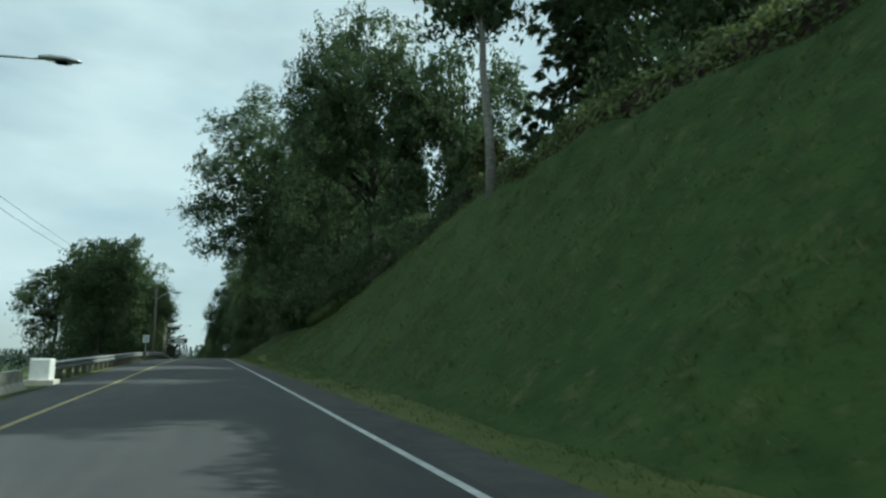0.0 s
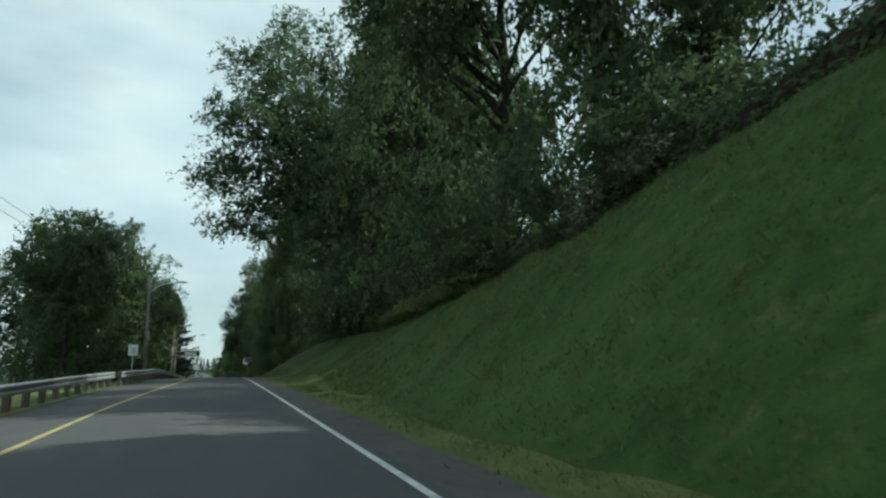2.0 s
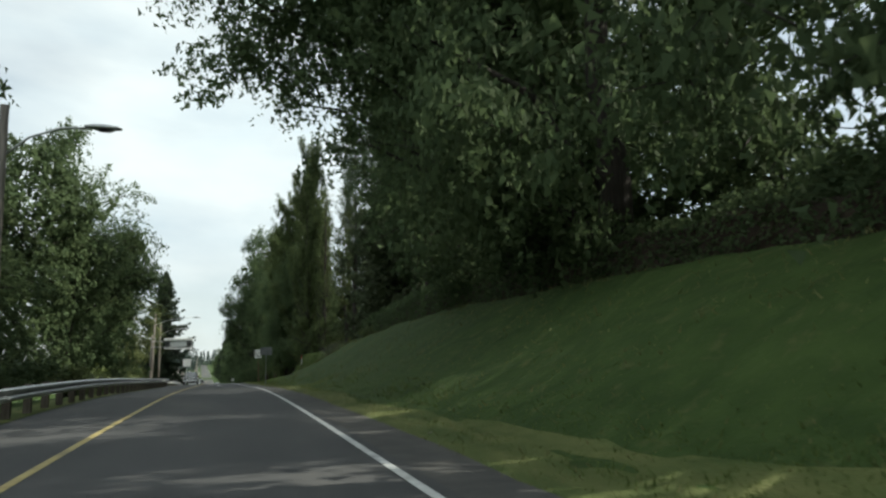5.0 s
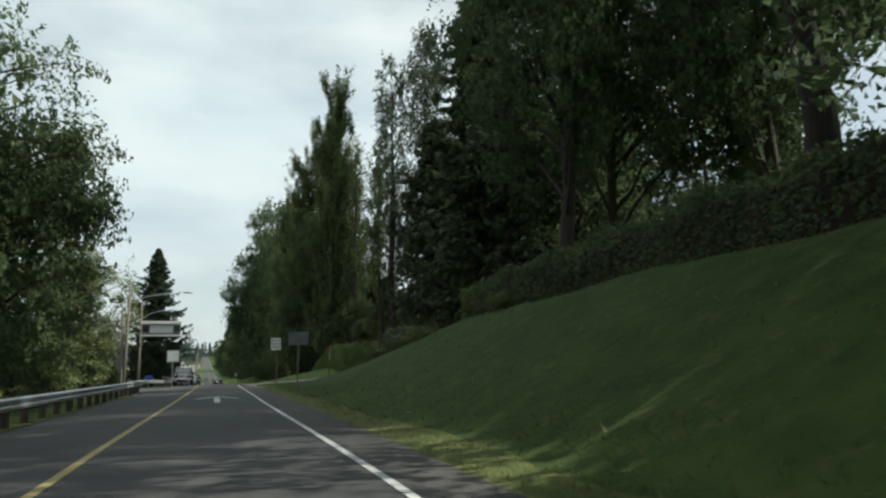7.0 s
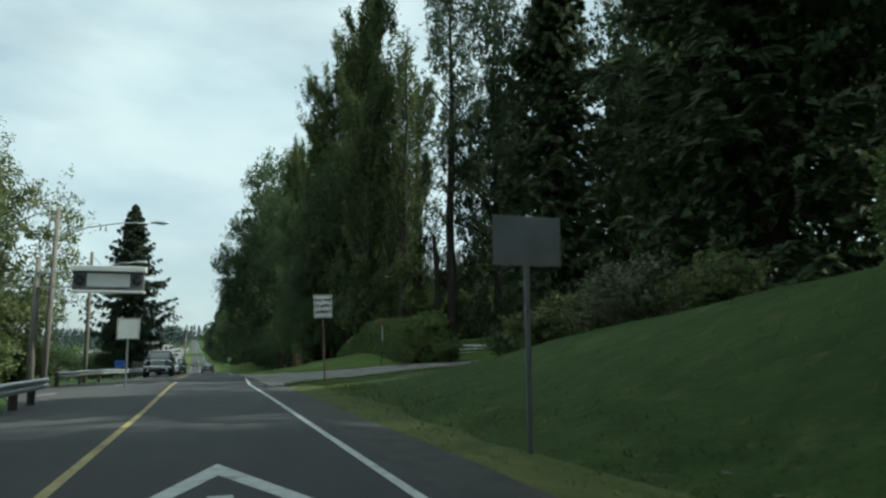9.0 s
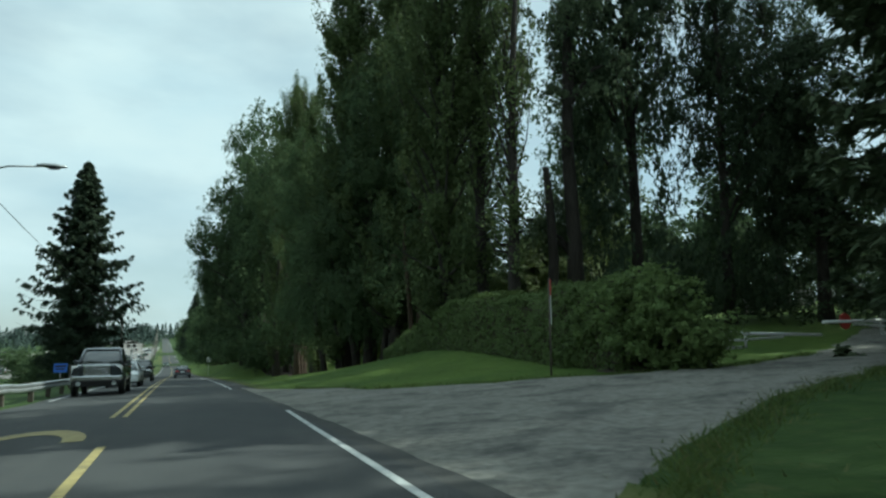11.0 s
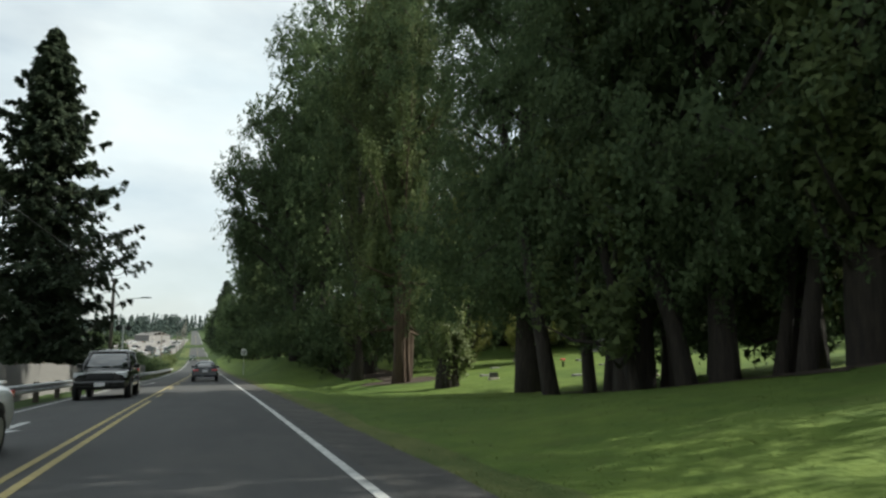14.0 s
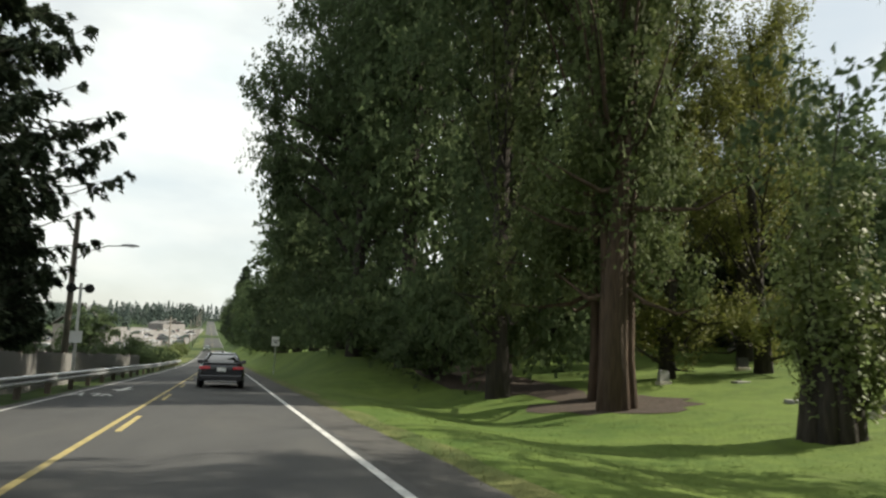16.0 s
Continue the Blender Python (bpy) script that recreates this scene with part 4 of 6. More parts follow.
# the cemetery's trees
# those at y 149, 157, 159.5 and 166 are added off to the right for shade
for kind, x, y, zs, xy, turn in (
    ("light", 28.0, 179, 1.15, 0.95, 0.4), ("light", 21.5, 178, 0.62, 0.85, 1.0), ("light", 25.5, 180, 0.7, 0.9, 3.0), ("tall", 35, 190, 1.2, 0.8, 2.9), ("dark_tall", 48, 166, 1.25, 0.8, 1.8), ("dark_tall", 46.0, 178.5, 1.15, 0.8, 3.0), ("tall", 38.5, 159.5, 1.15, 0.8, 2.0), ("cedar_near", 19.0, 146.3, 0.8, 0.9, 1.1), ("dark_tall", 24.8, 169, 1.5, 0.65, 0.9), ("dark_tall", 30.2, 167.5, 1.2, 0.56, 2.9), ("dark_tall", 35.5, 165.5, 0.62, 0.72, 4.4), ("shaggy", 20.3, 168.6, 1.28, 0.82, 2.7), ("thin_spire", 15.0, 165.8, 1.04, 1.0, 0.6), ("thin_spire", 15.0, 169.5, 1.0, 1.1, 3.4), ("red_trunk", 14.4, 178.4, 1.15, 0.85, 0.4), ("tall", 30.5, 149, 1.15, 0.95, 4.4), ("tall", 41, 157, 1.15, 1.0, 0.9), ("sparse", 22.6, 187.5, 1.3, 1.35, 0.2), ("tall_far", 62, 203, 0.8, 1.0, 2.3), ("tall_far", 36, 232, 0.6, 0.8, 0.7), ("tall_far", 52, 228, 0.7, 0.9, 1.7), ("tall_far", 60, 215, 0.7, 0.9, 2.8), ("tall_far", 30, 240, 0.8, 0.9, 3.7),
    ("poplar", 13.3, 171, 1.4, 1.1, 2.1), ("poplar", 13.8, 182, 1.36, 1.25, 4.2), ("poplar", 11.6, 187.8, 1.25, 1.25, 1.2), ("poplar", 16.0, 186, 1.3, 1.2, 5.2), ("many_stems", 12.7, 190.5, 1.3, 0.95, 0.0), ("many_stems", 12.6, 185.3, 1.25, 0.85, 2.0), ("tall", 20.5, 195, 0.9, 0.75, 0.5), ("lawn_tree", 13.9, 199.1, 1.2, 1.05, 2.4),
    ("poplar_b", 12.2, 215.3, 1.45, 1.15, 0.9), ("sparse", 10.6, 221.5, 1.15, 0.9, 1.0), ("poplar_b", 13.2, 218, 1.5, 1.2, 3.1), ("tall", 12.5, 226, 1.15, 0.8, 1.1), ("tall", 10.2, 235, 1.35, 0.95, 2.2), ("tall", 9.2, 246, 1.35, 0.9, 3.4), ("broad_b", 8.3, 242, 1.55, 1.0, 3.4),
    ("tall_far", 10.0, 257, 0.95, 0.9, 4.4), ("tall_far", 9.2, 270, 0.8, 0.85, 5.2), ("tall_far", 9.0, 285, 0.7, 0.9, 0.6), ("tall_far", 9.0, 305, 0.65, 0.9, 1.9), ("conifer_far", 9.5, 335, 0.6, 0.9, 0.3), ("back_tree", 9.5, 362, 1.2, 1.2, 2.0), ("back_tree", 10.5, 385, 1.2, 1.1, 0.3), ("tall_far", 8.6, 412, 0.7, 0.85, 1.0), ("tall_far", 7.8, 440, 0.8, 0.85, 2.5), ("conifer_far", 8.0, 468, 1.2, 1.1, 4.1), ("conifer_far", 7.6, 500, 1.0, 1.0, 2.0), ("back_tree", 8.6, 540, 1.3, 1.3, 5.1), ("back_tree", 8.6, 590, 1.4, 1.4, 0.9), ("conifer_far", 8.6, 640, 0.7, 1.0, 3.0),
    ("light_poplar", 19.5, 223, 1.0, 1.0, 0.3), ("light_poplar", 24, 222, 0.95, 1.1, 2.3), ("light_poplar", 28, 228, 1.0, 1.2, 4.3), ("small_fir", 34, 236, 1.0, 1.0, 0.0), ("cedar", 40, 252, 0.75, 1.0, 0.9), ("back_tree", 50, 226, 0.8, 1.2, 3.0), ("back_tree", 57, 214, 1.2, 1.2, 1.0), ("back_tree", 64, 203, 1.2, 1.3, 2.0), ("back_tree", 58, 236, 1.1, 1.2, 4.0), ("back_tree", 47, 240, 1.0, 1.2, 5.0), ("back_tree", 40, 238, 0.8, 1.0, 5.5), ("back_tree", 36, 248, 1.0, 1.2, 0.5), ("back_tree", 70, 222, 1.3, 1.3, 3.3), ("back_tree", 72, 195, 1.2, 1.3, 3.9), ("back_tree", 25, 246, 1.4, 1.2, 4.0),
    ("back_tree", 18, 240, 1.4, 1.1, 2.5),
):
    tree(kind, x, y, zs, xy, turn)
# garden shrubs on the end of the bank
for kind, x, y, zs, xy, turn in (
    ("flower_shrub", 10.8, 38, 0.6, 0.9, 0.0), ("flower_shrub", 11.4, 42, 0.65, 1.0, 1.0), ("light_shrub", 10.2, 52, 0.42, 0.9, 4.1), ("light_shrub", 10.0, 55, 0.45, 0.9, 2.9), ("light_shrub", 10.0, 58.0, 0.5, 0.95, 0.2), ("light_shrub", 10.0, 61, 0.55, 0.9, 1.4), ("light_shrub", 10.2, 64, 0.45, 0.8, 5.4), ("light_shrub", 10.4, 67, 0.4, 0.7, 4.4),
    ("light_shrub", 11.0, 123.5, 0.6, 0.8, 0.0), ("flower_shrub", 11.2, 126.5, 0.7, 0.8, 0.6), ("red_shrub", 11.6, 129.5, 0.85, 0.9, 1.2), ("red_shrub", 12.4, 133, 1.1, 0.9, 2.2), ("light_shrub", 12.8, 136.5, 0.9, 1.0, 3.0), ("light_shrub", 10.8, 132, 0.6, 0.9, 4.0),
    ("dark_shrub", 13.2, 139.5, 0.5, 0.5, 3.0), ("red_shrub", 14.5, 131, 1.3, 1.2, 4.2), ("dark_shrub", 17, 136, 0.9, 1.0, 1.3), ("light_shrub", 10.0, 108, 0.35, 0.6, 1.3),
):
    tree(kind, x, y, zs, xy, turn, group="garden shrubs")
tree("hedge_bush", 13.3, 152.5, 1.12, 1.12, 0.4, group="hedges")
tree("hedge_bush", 13.0, 155.4, 0.95, 0.95, 2.4, group="hedges")
# left side
for kind, x, y, zs, xy, turn in (
    ("broad_c", -12, 87, 0.95, 0.85, 0.1), ("left_tree", -13.5, 99, 0.95, 0.95, 1.0), ("broad_c", -12.8, 108, 1.1, 1.0, 2.0), ("left_tree", -10.3, 116, 1.3, 1.0, 3.0), ("left_tree", -11.5, 129, 0.95, 0.8, 0.5), ("bronze", -12.2, 150.5, 1.35, 1.2, 0.5),
    ("broad_c", -20, 112, 1.0, 1.0, 5.0), ("conifer", -11.6, 227.0, 1.0, 1.0, 0.2), ("light_shrub", -8.0, 122, 0.8, 1.0, 0.4), ("light_shrub", -8.4, 126, 0.7, 1.0, 1.4), ("light_shrub", -9.2, 296, 0.9, 1.2, 0.4), ("light_shrub", -9.0, 318, 1.1, 1.3, 1.4), ("light_shrub", -10, 340, 1.2, 1.4, 2.4), ("light_shrub", -9.6, 372, 1.3, 1.6, 3.4), ("light_shrub", -10.5, 405, 1.3, 1.6, 5.4),
    ("broad_c", -10.5, 80, 0.75, 0.6, 0.4), ("bronze", -13.5, 161, 0.8, 0.9, 2.2), ("light_shrub", -9.6, 144, 1.0, 1.2, 0.5), ("light_shrub", -10.4, 148, 1.1, 1.2, 1.5), ("light_shrub", -9.8, 153, 0.9, 1.1, 2.5), ("red_shrub", -11, 157, 1.0, 1.2, 3.5),  ("light_shrub", -7.4, 100, 0.7, 1.0, 2.2), ("light_shrub", -7.6, 108, 0.7, 1.0, 3.2), ("dark_shrub", -8.6, 92, 0.7, 0.9, 0.2), ("dark_shrub", -8.8, 114, 0.7, 0.9, 0.9), ("dark_shrub", -9.0, 84, 0.7, 0.9, 1.9), ("conifer_far", -13.5, 246, 0.5, 0.5, 0.7), ("conifer_far", -16.5, 252, 0.55, 0.5, 2.7), ("back_tree", -12.5, 268, 0.42, 0.5, 0.9), ("back_tree", -14, 236, 0.3, 0.55, 0.7), ("back_tree", -18, 255, 0.4, 0.7, 1.7), ("back_tree", -23, 275, 0.4, 0.8, 2.9), ("back_tree", -28, 297, 0.45, 0.9, 4.0), ("back_tree", -34, 320, 0.5, 1.0, 5.1), ("back_tree", -24, 215, 0.4, 0.8, 0.2), ("back_tree", -32, 240, 0.45, 0.9, 3.3), ("back_tree", -18, 196, 0.3, 0.7, 2.0), ("dark_shrub", -10.5, 238, 0.6, 1.0, 0.7), ("dark_shrub", -9.5, 246, 0.5, 0.9, 0.7), ("dark_shrub", -10, 262, 0.6, 1.0, 1.7), ("dark_shrub", -9.2, 271, 0.8, 1.1, 2.7), ("dark_shrub", -9.0, 279, 0.75, 1.1, 3.9), ("dark_shrub", -9.6, 288, 0.8, 1.2, 5.0), ("dark_shrub", -8.6, 304, 0.6, 1.0, 0.4),
):
    tree(kind, x, y, zs, xy, turn)

# the sprouting stump beside the lawn
def stump_tree(x, y):
    global rng
    rng = np.random.default_rng(51)
    ob = thing("tree", Matrix.Translation(on_ground(x, y, 0.05)), "cut tree trunk with leafy sprouts growing up it", "tree", "roadside trees")
    bm = bmesh.new()
    for k in range(9):
        a = k * math.tau / 9 + 0.3
        r = 0.42
        tube([(math.cos(a) * r * 1.2, math.sin(a) * r * 1.2, -0.4), (math.cos(a) * r, math.sin(a) * r, 0.9), (math.cos(a) * r * 0.9, math.sin(a) * r * 0.9, 2.1 + rng.uniform(0, 0.7))], [0.25, 0.20, 0.14], 7, bm)
    tube([(0, 0, -0.4), (0, 0, 1.2), (0, 0, 2.3)], [0.48, 0.42, 0.38], 12, bm)
    cs = []
    for k in range(34):
        a = rng.uniform(0, math.tau)
        r = rng.uniform(0.4, 1.4)
        h0 = rng.uniform(1.0, 2.4) if k % 6 else 0.3
        top = (math.cos(a) * r, math.sin(a) * r, h0 + rng.uniform(1.2, 7.0) * (1.25 - 0.5 * r))
        foot = np.array((math.cos(a) * 0.45, math.sin(a) * 0.45, h0))
        tube([tuple(foot), top], [0.035, 0.008], 4, bm, cap=False)
        s = rng.uniform(0.15, 1.08, 300)[:, None]
        cs.append(foot * (1 - s) + np.array(top) * s + rng.normal(size=(300, 3)) * np.array((0.13, 0.13, 0.22)))
    part("trunk", bm, BARK, ob, "cut and ribbed bark trunk")
    part("crown", tris("crown", leaf_blades(np.concatenate(cs), 0.075, 1.0, -0.1, facing=np.concatenate(cs) * np.array((1, 1, 0)) + np.array((0, 0, 0.6))), LEAF_LIGHT), LEAF_LIGHT, ob, "leafy sprouts")


stump_tree(12.7, 207.4)


def hedge(points, width, height, material, label, leaf=0.085, density=150, seed=3, taper=(1.0, 1.0), drop=0.0):
    """A clipped hedge along a line of points: a dark solid core for the inner shade, leaves over its faces."""
    global rng
    rng = np.random.default_rng(seed)
    ob = thing("hedge", Matrix.Translation((points[0][0], points[0][1], 0)), label, "hedge", "hedges")
    ox, oy = points[0][0], points[0][1]
    P = [Vector((p[0] - ox, p[1] - oy, 0)) for p in points]
    length = sum((b - a).length for a, b in zip(P, P[1:]))
    bm = bmesh.new()
    secs = []
    n = max(4, int(length / 1.0))
    samples = []
    for i in range(n + 1):
        d, k = length * i / n, 0
        while k < len(P) - 2 and d > (P[k + 1] - P[k]).length:
            d -= (P[k + 1] - P[k]).length
            k += 1
        seg = P[k + 1] - P[k]
        p = P[k] + seg * min(1.0, d / seg.length)
        samples.append((p, seg.normalized()))
    hv = lambda i: height * (taper[0] + (taper[1] - taper[0]) * i / n) * (1 + 0.06 * math.sin(i * 1.7 + seed) + 0.05 * math.sin(i * 0.61)) * (min(1.0, 0.32 + 0.68 * max(0.0, n - i) * length / n / drop) if drop else 1.0)
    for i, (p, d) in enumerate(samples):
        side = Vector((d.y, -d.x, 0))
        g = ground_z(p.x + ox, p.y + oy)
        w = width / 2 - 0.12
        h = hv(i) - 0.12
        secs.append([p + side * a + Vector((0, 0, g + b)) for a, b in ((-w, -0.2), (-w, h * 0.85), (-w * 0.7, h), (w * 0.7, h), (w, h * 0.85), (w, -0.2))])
    # solid core in the dark mulch colour stands for the shade between the leaves
    part("core", loft(secs, bm, False), SOIL_AND_CORE, ob, "dark solid core for the shade inside the hedge")
    area = length * (2 * height + width) + 2 * width * height
    count = int(area * density)
    u = rng.uniform(-0.01, 1.01, count) * n
    cs, outs = [], []
    for t in u:
        i = int(min(max(t, 0), n - 1))
        p, d = samples[i][0].lerp(samples[i + 1][0], min(max(t - i, 0), 1)), samples[i][1]
        side = Vector((d.y, -d.x, 0))
        s = rng.uniform(0, 2 * height + width)
        h = hv(t)
        if s < height:
            a, b = -width / 2, s / height * h
        elif s < height + width:
            a, b = s - height - width / 2, h
        else:
            a, b = width / 2, (s - height - width) / height * h
        if b > h * 0.85 and abs(a) > width * 0.4:
            a *= 0.92
        q = p + side * a
        cs.append((q.x, q.y, ground_z(q.x + ox, q.y + oy) + b))
        o = side * (a / width * 1.6) + Vector((0, 0, 1.0 if height < s < height + width else 0.45))
        outs.append((o.x, o.y, o.z))
    ends = []
    for p, d, sgn in ((samples[0][0], samples[0][1], -1), (samples[-1][0], samples[-1][1], 1)):
        for _ in range(int(width * height * density)):
            q = p + Vector((d.y, -d.x, 0)) * rng.uniform(-width / 2, width / 2) + d * sgn * 0.05
            ends.append((q.x, q.y, ground_z(q.x + ox, q.y + oy) + rng.uniform(0, 1) * hv(0 if sgn < 0 else n)))
            outs.append((d.x * sgn, d.y * sgn, 0.45))
    cs = np.array(cs + ends)
    swell = np.array([noise.noise_vector(Vector(c) * 0.9) for c in cs]) * 0.16 + np.array([noise.noise_vector(Vector(c) * 3.1) for c in cs]) * 0.10
    cs += rng.normal(size=cs.shape) * 0.07 + swell
    part("foliage", tris("foliage", leaf_blades(cs, leaf, 1.0, 0.3, facing=np.array(outs) + swell * 2.5, jitter=0.6), material), material, ob)
    return ob


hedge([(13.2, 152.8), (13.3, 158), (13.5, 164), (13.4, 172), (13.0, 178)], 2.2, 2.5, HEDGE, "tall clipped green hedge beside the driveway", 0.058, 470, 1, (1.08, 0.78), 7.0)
# the sun on this hedge is put into its lighter leaf colour
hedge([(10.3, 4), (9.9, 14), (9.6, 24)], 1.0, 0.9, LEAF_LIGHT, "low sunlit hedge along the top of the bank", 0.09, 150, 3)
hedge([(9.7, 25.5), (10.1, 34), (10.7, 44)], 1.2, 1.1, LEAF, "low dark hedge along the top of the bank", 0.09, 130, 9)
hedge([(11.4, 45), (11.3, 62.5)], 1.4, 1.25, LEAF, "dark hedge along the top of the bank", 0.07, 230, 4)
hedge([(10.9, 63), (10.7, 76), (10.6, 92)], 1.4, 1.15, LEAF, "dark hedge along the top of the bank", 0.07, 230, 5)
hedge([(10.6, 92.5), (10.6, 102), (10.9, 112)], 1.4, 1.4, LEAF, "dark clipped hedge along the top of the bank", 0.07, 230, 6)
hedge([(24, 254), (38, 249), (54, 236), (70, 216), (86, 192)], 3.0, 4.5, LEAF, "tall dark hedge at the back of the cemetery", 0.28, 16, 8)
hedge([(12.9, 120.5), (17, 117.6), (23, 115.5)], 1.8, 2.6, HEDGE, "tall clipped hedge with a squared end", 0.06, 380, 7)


# ---- street furniture ----
def guard_rail(stations, label, spacing=1.9):
    """A steel W-beam on timber posts; stations are (x, y)."""
    x0, y0 = stations[0]
    ob = thing("guard_rail", Matrix.Translation((x0, y0, 0)), label, "guard rail", "guard rails")
    ys_ = np.arange(y0, stations[-1][1] + 0.01, 1.0)
    px = lambda y: float(np.interp(y, [s[1] for s in stations], [s[0] for s in stations]))
    prof = [(0.0, 0.0), (0.08, 0.04), (0.08, 0.10), (0.02, 0.155), (0.08, 0.21), (0.08, 0.27), (0.0, 0.31), (-0.012, 0.30), (0.06, 0.26), (0.06, 0.22), (0.0, 0.155), (0.06, 0.09), (0.06, 0.05), (-0.012, 0.01)]
    secs = []
    for y in ys_:
        g = ground_z(px(y) + 0.4, y) + 0.02
        secs.append([(px(y) - x0 + a, y - y0, g + 0.42 + b) for a, b in prof])
    part("beam", loft(secs, None, False), GALVANISED, ob, "corrugated galvanised steel beam")
    me = None
    for y in np.arange(y0 + 0.4, stations[-1][1], spacing):
        if me is None:
            bm = box(-0.22, -0.04, -0.08, 0.08, -0.5, 0.74, 0.012)
            p = part("post", bm, TIMBER, ob, "weathered timber post")
            me = p.data
        else:
            p = part("post", me, TIMBER, ob, "weathered timber post")
        p.location = (px(y) - x0, y - y0, ground_z(px(y) - 0.1, y))


guard_rail([(-5.1, 26), (-5.1, 55), (-5.0, 63)], "galvanised guard rail on timber posts, yellow grass beneath", 1.9)
guard_rail([(-4.75, 63.5), (-4.55, 72), (-4.5, 100), (-4.5, 134)], "galvanised guard rail on short timber posts beside the shoulder", 1.9)
guard_rail([(-7.2, 150), (-6.1, 159), (-5.6, 164), (-5.55, 200), (-5.55, 298)], "dull galvanised guard rail beside the far lane", 3.8)


def concrete_barrier(x, y, length, label):
    ob = thing("concrete_barrier", Matrix.Translation((x, y, ground_z(x, y) - 0.05)), label, "barrier", "barriers")
    sec = [(-0.22, 0), (-0.22, 0.10), (-0.10, 0.30), (-0.08, 0.62), (0.08, 0.62), (0.10, 0.30), (0.22, 0.10), (0.22, 0)]
    part("body", loft([[(a, t, b + 0.02 * t) for a, b in sec] for t in (0, length)], None, False), CONCRETE, ob)


for i in range(5):
    concrete_barrier(-5.35, 6 + i * 3.4, 3.35, "cream painted concrete kerb barrier at the road edge")
b = thing("rail_end", Matrix.Translation((-5.25, 25.4, ground_z(-5.25, 25.4))), "white painted block at the guard rail's end", "rail end", "barriers")
part("block", box(-0.3, 0.3, -0.35, 0.45, -0.1, 0.82, 0.05), WHITE_METAL, b)
part("footing", box(-0.45, 0.45, -0.5, 0.6, -0.15, 0.16, 0.03), CONCRETE, b)


def lamp_pole(x, y, height, arm, lamp_height, label, timber=True, lean=0.0, r=0.14, arms=()):
    """A pole with a curved lamp arm towards the road."""
    ob = thing("street_lamp", Matrix.Translation(on_ground(x + bend(y), y)), label, "street lamp", "street lamps")
    mat_ = POLE if timber else GALVANISED
    part("pole", tube([(0, 0, -0.6), (lean * 0.5, 0, height * 0.5), (lean, 0, height)], [r, r * 0.88, r * 0.7], 12), mat_, ob)
    if arm:
        pts = [(lean, 0, lamp_height - 0.9), (lean + arm * 0.3, 0, lamp_height - 0.35), (lean + arm * 0.65, 0, lamp_height - 0.06), (lean + arm, 0, lamp_height)]
        part("arm", tube(pts, [0.035, 0.032, 0.03, 0.028], 8), GALVANISED, ob, "curved steel arm")
        secs = []
        for t, w, h in ((-0.15, 0.06, 0.05), (0.05, 0.13, 0.09), (0.35, 0.15, 0.10), (0.62, 0.10, 0.06), (0.70, 0.04, 0.03)):
            secs.append([(lean + arm + t, math.cos(k * math.tau / 10) * w, lamp_height + 0.02 + math.sin(k * math.tau / 10) * h * (1.0 if math.sin(k * math.tau / 10) > 0 else 0.45)) for k in range(10)])
        head = part("lamp_head", loft(secs), GALVANISED, ob, "grey cobra-head lamp")
        lens = loft([[(lean + arm + t, math.cos(k * math.tau / 10) * w, lamp_height - 0.03 - d) for k in range(10)] for t, w, d in ((0.08, 0.05, 0.0), (0.2, 0.10, 0.025), (0.42, 0.10, 0.025), (0.52, 0.05, 0.0))])
        part("lens", lens, HEADLAMP, head, "clear lamp lens")
    for z in arms:
        part("crossarm", box(lean - 0.9, lean + 0.9, -0.05, 0.05, z - 0.06, z + 0.06, 0.01), TIMBER, ob)
        for dx in (-0.75, 0.75):
            part("insulator", tube([(lean + dx, 0, z + 0.06), (lean + dx, 0, z + 0.12), (lean + dx, 0, z + 0.2)], [0.04, 0.05, 0.03], 8), WHITE_METAL, ob)
    return ob


lamp_pole(-6.6, 16.5, 8.4, 2.5, 7.6, "timber pole with a curved street lamp arm", r=0.15)
lamp_pole(-5.0, 78.8, 7.4, 1.9, 7.0, "timber pole with a short street lamp arm", lean=-0.15)
lamp_pole(-7.15, 146.6, 8.4, 4.2, 7.9, "timber pole with a long street lamp arm", lean=0.15)
lamp_pole(-6.95, 143.1, 5.6, 0, 0, "short timber pole that carries the beacon sign", r=0.15)
lamp_pole(-7.3, 159, 8.2, 2.6, 7.6, "timber pole with a curved street lamp arm")
lamp_pole(-7.55, 234.3, 8.6, 2.3, 7.0, "tall timber pole with a curved street lamp arm", r=0.17)
for i, y in enumerate((328, 430, 470, 515, 560, 610, 670, 740)):
    lamp_pole(-9.0, y, 7.8 + 0.02 * (y - 328), 1.6, 7.0, "distant timber utility pole beside the road", arms=(7.3,))
for i, y in enumerate((420, 500, 590, 690)):
    lamp_pole(7.5, y, 8.0, -1.6, 7.2, "distant timber utility pole beside the road", arms=(7.7,))


def wire(a, b, sag, n=14):
    pts = []
    for i in range(n):
        t = i / (n - 1)
        p = Vector(a).lerp(Vector(b), t)
        p.z -= sag * 4 * t * (1 - t)
        pts.append(p)
    ob = tagged(new("overhead_wire"), "thin black overhead wire between poles", "wire", "overhead wires")
    part("cable", tube(pts, [0.014] * n, 4), BLACK_PLASTIC, ob)


wire((-9.4, -25, 8.2), (-13.5, 92, 13.6), 0.9)
wire((-9.4, -25, 7.7), (-13.6, 92, 12.9), 0.9)
wire((-7.3, 159, 8.0), (-7.6, 234.3, 5.9), 0.7)


